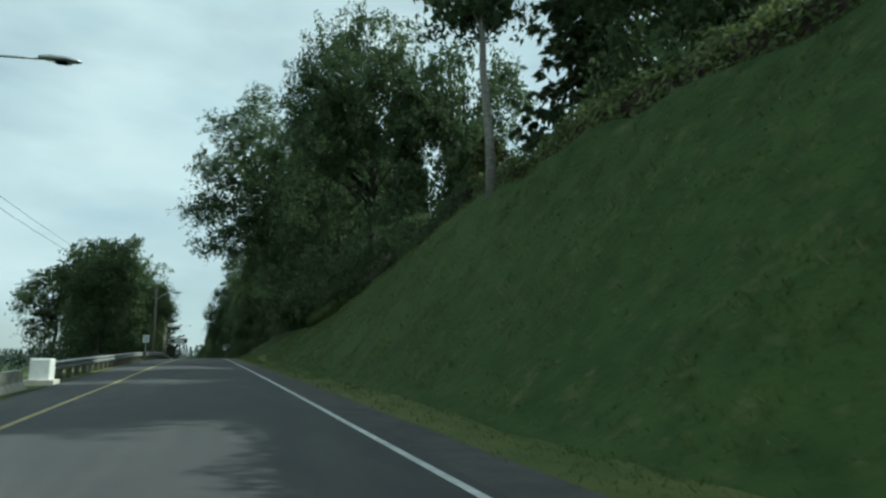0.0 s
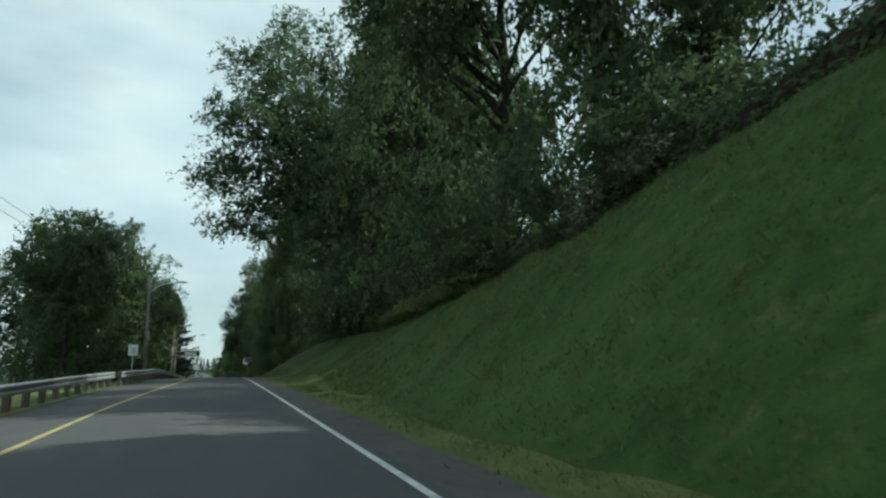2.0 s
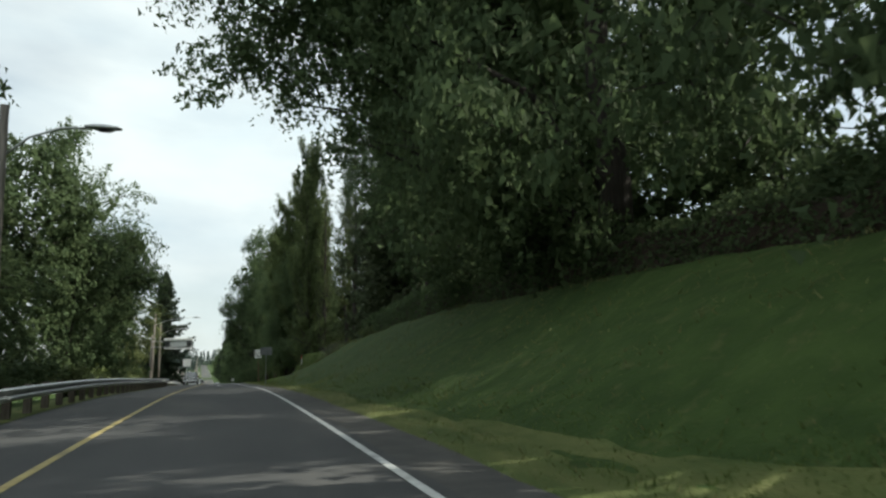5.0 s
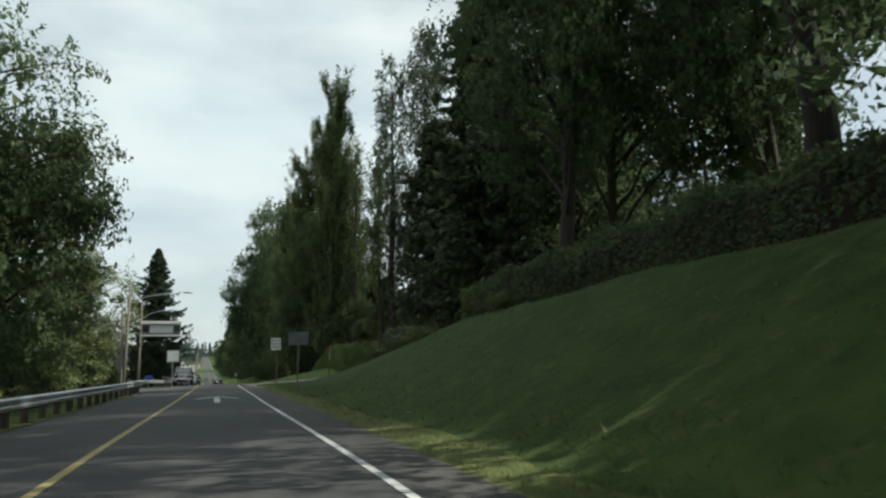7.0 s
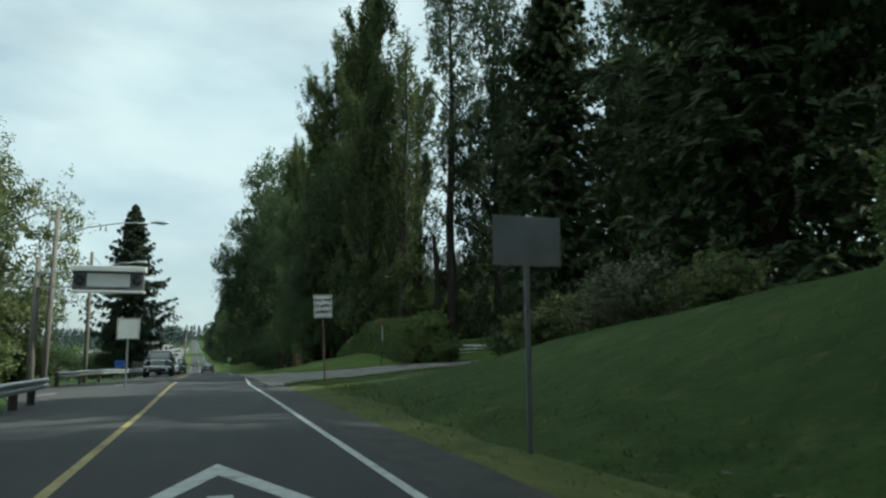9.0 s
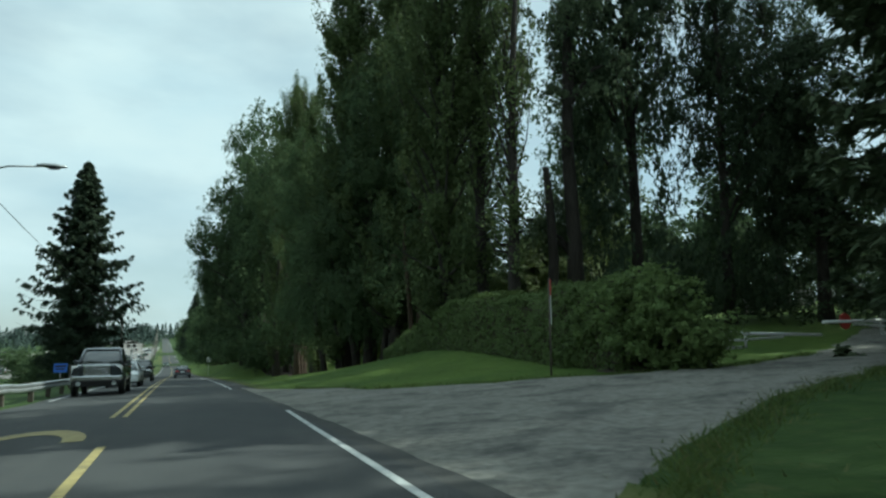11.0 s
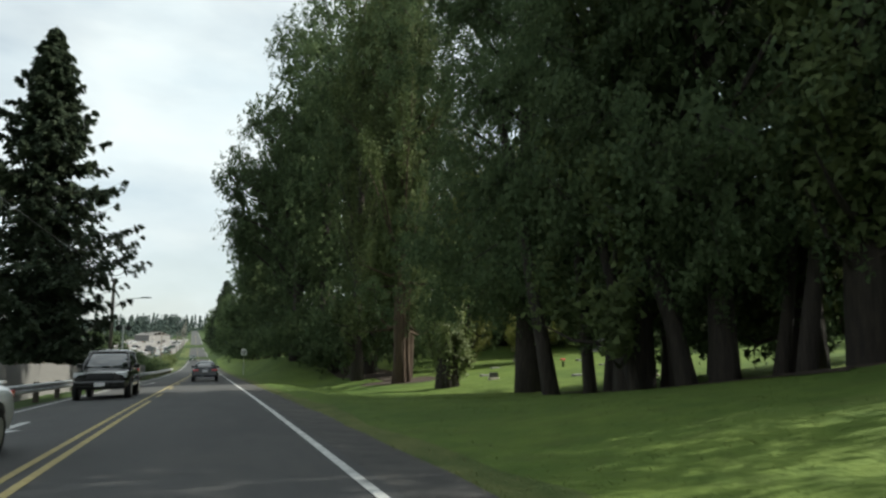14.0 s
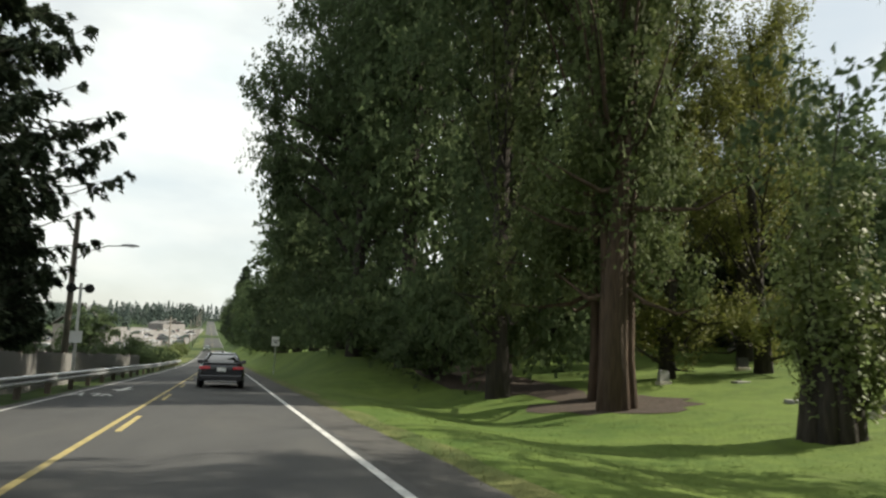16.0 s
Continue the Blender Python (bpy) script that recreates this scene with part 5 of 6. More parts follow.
def sign(x, y, width, height, bottom, label, back=False, post_h=None, bars=(), text=(), turn=0.0, post=GALVANISED, name="road_sign", face=None, lean=0.0):
    """A flat road sign on a post. It faces the coming traffic unless back is set."""
    ob = thing(name, Matrix.Translation(on_ground(x, y)) @ pose(0, 0, 0, 0, lean, turn), label, "road sign", "road signs")
    lift = road_z(y) - ground_z(x, y)
    z0 = bottom + lift
    part("post", box(-0.03, 0.03, -0.02, 0.03, -0.4, z0 + height * (0.9 if back else 0.75), 0.006), post, ob, "steel sign post")
    bm = bmesh.new()
    made = box(-width / 2, width / 2, -0.030, -0.026, z0, z0 + height, 0, bm)
    panel = part("panel", bm, SIGN_BACK if back else (face or SIGN_WHITE), ob, "bare metal sign back" if back else "white sign panel")
    if not back and bars != ():
        for (u0, u1, v0, v1) in bars:
            part("marking", box(width * (u0 - 0.5), width * (u1 - 0.5), -0.034, -0.030, z0 + height * v0, z0 + height * v1), INK, panel)
    for line_, v, size in text:
        cu = bpy.data.curves.new("lettering", "FONT")
        cu.body, cu.size, cu.align_x, cu.align_y, cu.extrude = line_, size, "CENTER", "CENTER", 0.001
        cu.offset = 0.006
        cu.materials.append(INK)
        t = new("lettering", cu)
        t.parent = panel
        t.matrix_basis = pose(0, -0.034, z0 + height * v, 90, 0, 0)
    return ob


BORDER = ((0.04, 0.96, 0.955, 0.975), (0.04, 0.96, 0.025, 0.045), (0.04, 0.055, 0.025, 0.975), (0.945, 0.96, 0.025, 0.975))
sign(4.1, 136.8, 0.70, 0.88, 2.55, "white sign with black words on a leaning reddish post", bars=BORDER, text=(("TWO WAY", 0.76, 0.165), ("TRAFFIC", 0.51, 0.165), ("AHEAD", 0.26, 0.165)), post=RED_POST, lean=-2.5)
sign(3.6, 118.1, 0.92, 0.62, 2.28, "bare grey back of a road sign on the verge", back=True, post=SIGN_BACK)
sign(-5.75, 77.6, 0.62, 0.76, 1.55, "small white sign with black markings behind the rail", bars=BORDER + ((0.2, 0.8, 0.62, 0.7), (0.25, 0.75, 0.42, 0.5), (0.2, 0.8, 0.22, 0.3)))
sign(-3.2, 141.5, 0.85, 0.85, 1.88, "blank white sign beyond the guard rail", bars=BORDER)
sign(3.95, 253, 0.62, 0.76, 2.25, "small white roadside sign near the trees", bars=BORDER + ((0.2, 0.8, 0.5, 0.6), (0.25, 0.75, 0.3, 0.4)))
sign(-10.4, 206, 1.1, 0.8, 0.9, "blue and white notice board behind the rail", bars=((0.1, 0.9, 0.6, 0.8), (0.15, 0.8, 0.3, 0.45)), face=BLUE)

# thin marker post by the driveway
b = thing("marker_post", Matrix.Translation(on_ground(10.4, 154.0)) @ pose(0, 0, 0, 0, 0, 52), "thin marker post with a narrow red and white plate", "post", "road signs")
part("post", tube([(0, 0, -0.3), (0, 0, 3.05)], [0.035, 0.03], 8), TIMBER, b)
part("plate", box(-0.04, 0.04, -0.055, -0.035, 1.6, 2.5, 0.004), WHITE_METAL, b, "narrow white plate")
part("reflector", box(-0.045, 0.045, -0.057, -0.033, 2.5, 3.0, 0.004), RED, b, "narrow red plate")


def hanging_sign_box(x0, x1, y, z0, z1):
    """A long white sign box with a beacon at each end, on two arms from a pole."""
    ob = thing("beacon_sign", Matrix.Translation((x0, y, road_z(y))), "long white sign box with dark round beacons, hung from a pole", "overhead sign", "road signs")
    w = x1 - x0
    part("housing", box(0, w, -0.15, 0.2, z0 + 0.12, z1 - 0.22, 0.03), SIGN_BACK, ob, "grey housing")
    part("panel", box(0.55, w - 0.55, -0.19, -0.15, z0 + 0.25, z1 - 0.32, 0.01), SIGN_WHITE, ob, "blank white panel")
    part("canopy", box(-0.08, w + 0.08, -0.35, 0.25, z1 - 0.24, z1, 0.03), WHITE_METAL, ob, "pale canopy")
    part("ledge", box(-0.05, w + 0.05, -0.3, 0.2, z0, z0 + 0.1, 0.02), WHITE_METAL, ob, "pale ledge")
    for cx in (0.27, w - 0.27):
        lamp = part("beacon", tube([(cx, -0.28, (z0 + z1) / 2 - 0.05), (cx, -0.12, (z0 + z1) / 2 - 0.05)], [0.20, 0.20], 16), BLACK_PLASTIC, ob, "dark round beacon")
        part("lens", tube([(cx, -0.292, (z0 + z1) / 2 - 0.05), (cx, -0.282, (z0 + z1) / 2 - 0.05)], [0.11, 0.13], 14), DARK_STONE, lamp)
    for z in (z0 + 0.22, z1 - 0.3):
        part("arm", box(-1.35, 0.05, -0.03, 0.03, z - 0.03, z + 0.03, 0.008), GALVANISED, ob, "steel bracket")


hanging_sign_box(-5.6, -2.82, 143.0, 3.88, 5.02)


def rail_signal(x, y):
    ob = thing("crossing_signal", Matrix.Translation(on_ground(x, y)), "post with two black round signal lamps and a small sign", "signal", "signals")
    part("post", tube([(0, 0, -0.4), (0, 0, 4.35)], [0.07, 0.06], 10), WHITE_METAL, ob, "pale post")
    part("crossbar", box(-0.35, 0.35, -0.04, 0.04, 4.1, 4.18, 0.01), BLACK_PLASTIC, ob)
    for s in (-0.35, 0.35):
        lamp = part("lamp", tube([(s, -0.10, 4.14), (s, 0.12, 4.14)], [0.20, 0.17], 16), BLACK_PLASTIC, ob, "black round backplate")
        part("hood", tube([(s, -0.28, 4.14), (s, -0.11, 4.14)], [0.10, 0.11], 12, None, False), BLACK_PLASTIC, lamp)
    part("plate", box(-0.24, 0.24, -0.1, -0.08, 1.85, 2.35, 0.005), SIGN_WHITE, ob, "small white plate")


rail_signal(-5.95, 228)


# ---- fence, gate, graves ----
def plank_fence(x, y0, y1, height, label):
    ob = thing("fence", Matrix.Translation((x, y0, 0)), label, "fence")
    board, post_me = None, None
    i = 0
    y = y0
    while y < y1:
        g = ground_z(x, y)
        me = board or box(-0.012, 0.012, 0.01, 0.29, -0.05, height, 0.004)
        p = part("board", me, FENCE_GREY, ob)
        board = p.data
        p.location = (0, y - y0, g + 0.02 * math.sin(i * 2.3))
        if i % 8 == 0:
            me = post_me or box(-0.12, -0.02, -0.05, 0.05, -0.4, height + 0.08, 0.008)
            p = part("post", me, TIMBER, ob)
            post_me = p.data
            p.location = (0, y - y0, g)
        y += 0.30
        i += 1


plank_fence(-7.0, 186, 262, 1.45, "weathered grey plank fence behind the guard rail")


def pipe_gate(x, y, length, turn, disc, label):
    ob = thing("gate", Matrix.Translation(on_ground(x, y)) @ pose(0, 0, 0, 0, 0, turn), label, "gate", "driveway gate")
    part("post", tube([(0, 0, -0.3), (0, 0, 1.12)], [0.09, 0.09], 12), WHITE_METAL, ob, "white post")
    part("rail", tube([(0, 0, 1.0), (length, 0, 0.92)], [0.06, 0.05], 10), WHITE_METAL, ob, "white pipe rail")
    part("rail", tube([(0, 0, 0.72), (length * 0.65, 0, 0.86)], [0.04, 0.04], 10), WHITE_METAL, ob, "white pipe rail")
    part("brace", tube([(0, 0, 0.5), (length * 0.32, 0, 0.56)], [0.04, 0.04], 10), WHITE_METAL, ob, "white pipe brace")
    part("upright", tube([(length * 0.32, 0, 0.56), (length * 0.32, 0, 0.97)], [0.035, 0.035], 8), WHITE_METAL, ob, "white pipe upright")
    if disc:
        part("warning_disc", tube([(length * 0.72, -0.09, 0.95), (length * 0.72, -0.065, 0.95)], [0.27, 0.27], 8), RED, ob, "red octagonal disc")


pipe_gate(14.4, 151.6, 4.6, 0, False, "open white pipe gate beside the driveway")
pipe_gate(22.7, 151.4, 3.8, 180, True, "white pipe gate leaf with a red disc")


def headstone(x, y, w, h, d, material, label, turn=0.0, round_top=True):
    ob = thing("gravestone", Matrix.Translation(on_ground(x, y)) @ pose(0, 0, 0, 0, 0, turn), label, "gravestone", "gravestones")
    n = 8
    outline = [(-w / 2, -0.1), (w / 2, -0.1), (w / 2, h * 0.8)] + ([(w / 2 * math.cos(math.pi * k / n), h * 0.8 + h * 0.2 * math.sin(math.pi * k / n)) for k in range(1, n)] if round_top else [(w / 2 * 0.9, h), (-w / 2 * 0.9, h)]) + [(-w / 2, h * 0.8)]
    part("slab", loft([[(a, t, b) for a, b in outline] for t in (-d / 2, d / 2)], None, False), material, ob)
    part("plinth", box(-w * 0.62, w * 0.62, -d, d, -0.15, 0.14, 0.02), CONCRETE, ob, "concrete plinth")


for x, y, w, h, mat_, rt in ((34.5, 170.5, 0.9, 1.25, STONE, True), (37.2, 171, 0.7, 0.8, STONE, True), (40.0, 171, 1.6, 1.1, STONE, False), (43.0, 171.5, 0.7, 0.9, STONE, True), (46, 171.5, 0.9, 1.0, STONE, True),
                            (16.2, 209.2, 0.5, 0.42, DARK_STONE, False), (17.9, 221, 0.5, 0.6, STONE, True), (24.5, 224, 0.6, 0.6, DARK_STONE, False), (33, 226, 0.7, 0.8, DARK_STONE, True), (31.5, 233, 0.6, 0.7, DARK_STONE, False), (36, 230, 0.7, 0.8, STONE, True), (20, 199, 0.5, 0.4, STONE, False)):
    headstone(x, y, w, h, 0.16, mat_, "dark polished gravestone on the lawn" if mat_ is DARK_STONE else "grey granite gravestone on the lawn", (x * 7) % 9 - 4, rt)
for x, y in ((20.6, 219.5), (22.4, 217.5), (19.5, 205), (17.2, 213), (24.8, 211), (27, 218)):
    b = thing("grave_marker", Matrix.Translation(on_ground(x, y)), "flat pale stone grave marker in the lawn", "gravestone", "grave markers")
    part("slab", box(-0.35, 0.35, -0.2, 0.2, -0.06, 0.07, 0.015), STONE, b)
b = thing("flowers", Matrix.Translation(on_ground(22.8, 213)), "bunch of red flowers on a grave", "flowers")
rng = np.random.default_rng(61)
part("stems", tube([(0, 0, -0.05), (0.02, 0, 0.35)], [0.06, 0.1], 8), LEAF, b)
for k in range(9):
    c = np.array((0.16 * math.cos(k * 0.7) * (0.4 + 0.6 * (k % 2)), 0.16 * math.sin(k * 0.7), 0.40 + 0.03 * (k % 3)))
    part("bloom", tube([tuple(c), tuple(c + np.array((0.01, 0, 0.05))), tuple(c + np.array((0.02, 0, 0.09)))], [0.02, 0.07, 0.05], 7), RED, b, "red flower head")

# bare soil under the tree row
def soil_patch(cx, cy, rx_, ry_, label):
    verts, faces = [], []
    rings, n = 6, 28
    for j in range(rings + 1):
        for k in range(n):
            a = k * math.tau / n
            f = j / rings * (1 + 0.5 * noise.noise(Vector((math.cos(a) * 2.5, math.sin(a) * 2.5, cx))))
            x, y = cx + math.cos(a) * rx_ * f, cy + math.sin(a) * ry_ * f
            verts.append((x, y, ground_z(x, y) + 0.03 * (1 - j / rings) + 0.012))
    for j in range(rings):
        for k in range(n):
            faces.append((j * n + k, j * n + (k + 1) % n, (j + 1) * n + (k + 1) % n, (j + 1) * n + k))
    tagged(new("soil_bed", mesh_of("soil_bed", verts, faces, SOIL_AND_CORE, True)), label, "soil", kind="structure")


soil_patch(12.6, 226, 2.1, 9.0, "brown bark mulch under the trees")
soil_patch(13.0, 216.5, 2.6, 2.6, "reddish brown bark mulch round the poplar trunks")
soil_patch(13.6, 186.5, 2.0, 7.5, "bare shaded soil round the trunks")
soil_patch(13.6, 153.0, 1.8, 1.3, "bare earth at the hedge's foot")


# ---- road markings ----
def marking(name, verts, faces, label, material=WHITE_PAINT, x=0.0, y=0.0):
    me = mesh_of(name, [(a, b, road_z(b) + crossfall(a) + 0.006) for a, b in verts], faces, material)
    tagged(new(name, me), label, "road marking", kind="structure")


marking("lane_arrow", [(-0.02, 112.4), (0.20, 112.4), (0.20, 114.7), (0.17, 117.0), (-0.05, 117.0), (-0.02, 114.7)], [(0, 1, 2, 5), (5, 2, 3, 4)], "white straight-ahead arrow shaft on the asphalt")
marking("lane_arrow", [(0.06, 118.9), (0.06, 118.1), (-0.80, 116.3), (-0.80, 115.8), (0.95, 116.2), (0.95, 115.7)], [(0, 2, 3, 1), (0, 1, 5, 4)], "white arrow head on the asphalt")
# arrow and word for the traffic that comes towards the camera
for y0 in (181.0, 219.5):
    marking("lane_arrow", [(-3.65, y0 + 7.6), (-3.45, y0 + 7.6), (-3.45, y0 + 5.4), (-3.65, y0 + 5.4), (-3.95, y0 + 5.4), (-3.15, y0 + 5.4), (-3.55, y0 + 3.9)], [(0, 3, 2, 1), (4, 6, 5)], "white arrow for the oncoming lane")
    cu = bpy.data.curves.new("lane_word", "FONT")
    cu.body, cu.size, cu.align_x, cu.align_y, cu.offset = "ONLY", 1.0, "CENTER", "CENTER", 0.02
    cu.materials.append(WHITE_PAINT)
    word = new("lane_word", cu)
    slope = math.degrees(math.atan((road_z(y0 + 2) - road_z(y0)) / 2))
    word.matrix_basis = Matrix.Translation((-3.5, y0 + 1, road_z(y0 + 1) + crossfall(-3.5) + 0.012)) @ pose(0, 0, 0, slope, 2.0, 0) @ pose(0, 0, 0, 0, 0, 180) @ Matrix.Diagonal((0.75, 2.0, 1, 1))
    tagged(word, "white word painted on the oncoming lane", "road marking", kind="structure")

# the painted nose where the two directions part
nose = []
for k in range(13):
    a = math.pi * (0.0 + k / 12)
    nose.append((-2.75 + 0.95 * math.cos(a), 147.0 + 2.6 * math.sin(a)))
iv = []
for (a, b_), (c, d) in zip(nose, [(-2.75 + 0.62 * math.cos(math.pi * k / 12), 147.0 + 1.75 * math.sin(math.pi * k / 12)) for k in range(13)]):
    iv += [(a, b_), (c, d)]
marking("island_line", iv, [(2 * k, 2 * k + 2, 2 * k + 3, 2 * k + 1) for k in range(12)], "curved yellow nose line of a painted island", YELLOW_PAINT)
marking("island_line", [(-3.75, 147.0), (-3.6, 147.0), (-5.6, 138), (-5.75, 138)], [(0, 3, 2, 1)], "white line along the painted island")


# ---- vehicles ----
def ring(points, y):
    return [(x, y, z) for x, z in points]


def vehicle(name, m, style, paint, label, group, brake=False):
    """A car at the origin, its nose towards +y."""
    S = CARS[style]
    ob = thing(name, m, label, name, group)
    secs = []
    st = S["body"]
    for i in range(len(st) - 1):
        p0, p1, p2, p3 = (np.array(st[min(max(j, 0), len(st) - 1)], float) for j in (i - 1, i, i + 1, i + 2))
        for f in (0.0, 0.33, 0.67) + ((1.0,) if i == len(st) - 2 else ()):
            y, w, zb, zt = 0.5 * (2 * p1 + (p2 - p0) * f + (2 * p0 - 5 * p1 + 4 * p2 - p3) * f * f + (3 * p1 - p0 - 3 * p2 + p3) * f ** 3)
            row = []
            for k in range(24):
                c_, s_ = math.cos((k + 0.5) * math.tau / 24), math.sin((k + 0.5) * math.tau / 24)
                z = math.copysign(abs(s_) ** 0.55, s_)
                row.append((math.copysign(abs(c_) ** 0.32, c_) * w * (1 - 0.05 * max(0.0, z)), (zb + zt) / 2 + (zt - zb) / 2 * z))
            secs.append(ring(row, y))
    part("body", loft(secs), paint, ob, "glossy painted body")
    belt, roof, z0, z1, wb, wr = S["belt"], S["roof"], S["z0"], S["z1"], S["wb"], S["wr"]

    def cabin(t, grow=0.0):
        y0, y1 = belt[0] + (roof[0] - belt[0]) * t - grow, belt[1] + (roof[1] - belt[1]) * t + grow
        w, z = wb + (wr - wb) * t + grow, z0 + (z1 - z0) * t
        row = []
        for k in range(24):
            c_, s_ = math.cos(k * math.tau / 24), math.sin(k * math.tau / 24)
            row.append((math.copysign(abs(c_) ** 0.38, c_) * w, (y0 + y1) / 2 + math.copysign(abs(s_) ** 0.38, s_) * (y1 - y0) / 2, z))
        return row
    part("cabin", loft([cabin(-0.06), cabin(0.45), cabin(0.94)]), GLASS, ob, "dark tinted glasshouse")
    part("roof", loft([cabin(0.88, 0.015), cabin(0.96, 0.010), cabin(1.02, -0.05), cabin(1.06, -0.16), cabin(1.075, -0.32)]), paint, ob, "painted roof")
    lo, hi = cabin(-0.05, 0.012), cabin(0.95, 0.014)
    for i in (3, 9, 15, 21):
        part("pillar", tube([lo[i], hi[i]], [0.07, 0.06], 7), paint, ob)
    mid = (belt[0] + belt[1]) / 2
    for s in (-1, 1):
        a = (s * (wb + 0.01), mid, z0)
        part("pillar", tube([a, (s * (wr + 0.014), mid, z1 - 0.04)], [0.045, 0.04], 5), BLACK_PLASTIC, ob)
        part("mirror", box(s * (wb + 0.10) - 0.11, s * (wb + 0.10) + 0.11, belt[1] - 0.75, belt[1] - 0.60, z0 + 0.02, z0 + 0.18, 0.03), paint, ob, "door mirror")
        for y in S["axles"]:
            tyre = part("wheel", tube([(s * (S["w"] - 0.20), y, S["r"]), (s * (S["w"] - 0.17), y, S["r"]), (s * (S["w"] - 0.02), y, S["r"]), (s * (S["w"] + 0.005), y, S["r"])], [S["r"] * 0.93, S["r"], S["r"], S["r"] * 0.92], 24), RUBBER, ob, "black tyre")
            part("rim", tube([(s * (S["w"] - 0.03), y, S["r"]), (s * (S["w"] + 0.012), y, S["r"])], [S["r"] * 0.66, S["r"] * 0.60], 16), RIM, tyre, "alloy rim")
            part("wheel_arch", tube([(s * (S["w"] - 0.21), y, S["r"] + 0.02), (s * (S["w"] - 0.008), y, S["r"] + 0.02)], [S["r"] * 1.16, S["r"] * 1.16], 20), BLACK_PLASTIC, ob, "dark wheel arch")
    yr, yf = S["body"][0][0], S["body"][-1][0]
    for s in (-1, 1):
        x0, x1 = sorted((s * S["lamp"][0], s * S["lamp"][1]))
        part("tail_light", box(x0, x1, yr - 0.02, yr + 0.22, S["lamp"][2], S["lamp"][3], 0.03), BRAKE_RED if brake else TAIL_RED, ob, "red tail light")
        x0, x1 = sorted((s * S["head"][0], s * S["head"][1]))
        part("headlight", box(x0, x1, yf - 0.32, yf - 0.02, S["head"][2], S["head"][3], 0.04), HEADLAMP, ob, "clear headlight")
    part("rear_bumper", box(-S["w"] * 0.90, S["w"] * 0.90, yr - 0.04, yr + 0.25, S["bump"][0], S["bump"][1], 0.05), BLACK_PLASTIC if style != "sedan" else paint, ob, "rear bumper")
    part("front_bumper", box(-S["w"] * 0.88, S["w"] * 0.88, yf - 0.25, yf + 0.05, S["bump"][0], S["bump"][1], 0.06), paint, ob, "front bumper")
    if style == "pickup":
        grille = part("grille", box(-0.50, 0.50, yf - 0.1, yf + 0.02, *S["grille"], 0.03), CHROME, ob, "chrome grille frame")
        part("grille_opening", box(-0.43, 0.43, yf + 0.005, yf + 0.028, S["grille"][0] + 0.05, S["grille"][1] - 0.05, 0.01), BLACK_PLASTIC, grille, "dark grille opening")
        for k in range(4):
            z = S["grille"][0] + 0.095 + k * 0.085
            part("grille_bar", box(-0.42, 0.42, yf + 0.02, yf + 0.042, z - 0.026, z + 0.026, 0.008), CHROME, grille, "chrome grille bar")
        part("chrome_bumper", box(-0.97, 0.97, yf - 0.12, yf + 0.12, 0.60, 0.82, 0.05), CHROME, ob, "chrome front bumper")
        part("skid_panel", box(-0.85, 0.85, yf - 0.1, yf + 0.06, 0.38, 0.60, 0.04), BLACK_PLASTIC, ob, "dark lower apron")
        for s in (-1, 1):
            part("fog_lamp", tube([(s * 0.66, yf + 0.02, 0.50), (s * 0.66, yf + 0.07, 0.50)], [0.09, 0.09], 12), HEADLAMP, ob, "round fog lamp")
            part("door_handle", box(s * 0.985 - 0.02, s * 0.985 + 0.02, 0.0, 0.18, 1.04, 1.08, 0.01), CHROME, ob, "chrome door handle")
            part("side_step", box(s * 0.94 - 0.06, s * 0.94 + 0.06, -1.1, 1.1, 0.36, 0.42, 0.02), BLACK_PLASTIC, ob, "black side step")
    else:
        part("grille", box(-S["w"] * 0.45, S["w"] * 0.45, yf - 0.1, yf + 0.012, S["grille"][0], S["grille"][1], 0.02), BLACK_PLASTIC, ob, "dark front grille")
    part("number_plate", box(-0.17, 0.17, yr - 0.05, yr - 0.02, S["plate"], S["plate"] + 0.16, 0.005), SIGN_WHITE, ob, "pale number plate")
    part("number_plate", box(-0.17, 0.17, yf + 0.05, yf + 0.065, S["bump"][0] + 0.08, S["bump"][0] + 0.22, 0.005), SIGN_WHITE, ob, "pale number plate")
    if style == "sedan":
        part("diffuser", box(-0.62, 0.62, yr - 0.045, yr + 0.1, 0.27, 0.31, 0.015), RIM, ob, "bright lower bumper strip")
        part("aerial", box(-0.03, 0.03, roof[0] + 0.12, roof[0] + 0.28, z1 + 0.02, z1 + 0.08, 0.015), BLACK_PLASTIC, ob, "roof aerial fin")
        part("boot_lip", box(-S["w"] * 0.80, S["w"] * 0.80, yr + 0.02, yr + 0.25, 0.985, 1.03, 0.015), paint, ob, "boot lid lip")
    if style == "pickup":
        part("bed_rail", box(-S["w"] * 0.98, -S["w"] * 0.86, yr + 0.1, -0.75, 1.22, 1.32, 0.02), paint, ob, "bed side rail")
        part("bed_rail", box(S["w"] * 0.86, S["w"] * 0.98, yr + 0.1, -0.75, 1.22, 1.32, 0.02), paint, ob, "bed side rail")
        part("tailgate", box(-S["w"] * 0.86, S["w"] * 0.86, yr + 0.02, yr + 0.12, 0.85, 1.32, 0.02), paint, ob, "tailgate")
    return ob


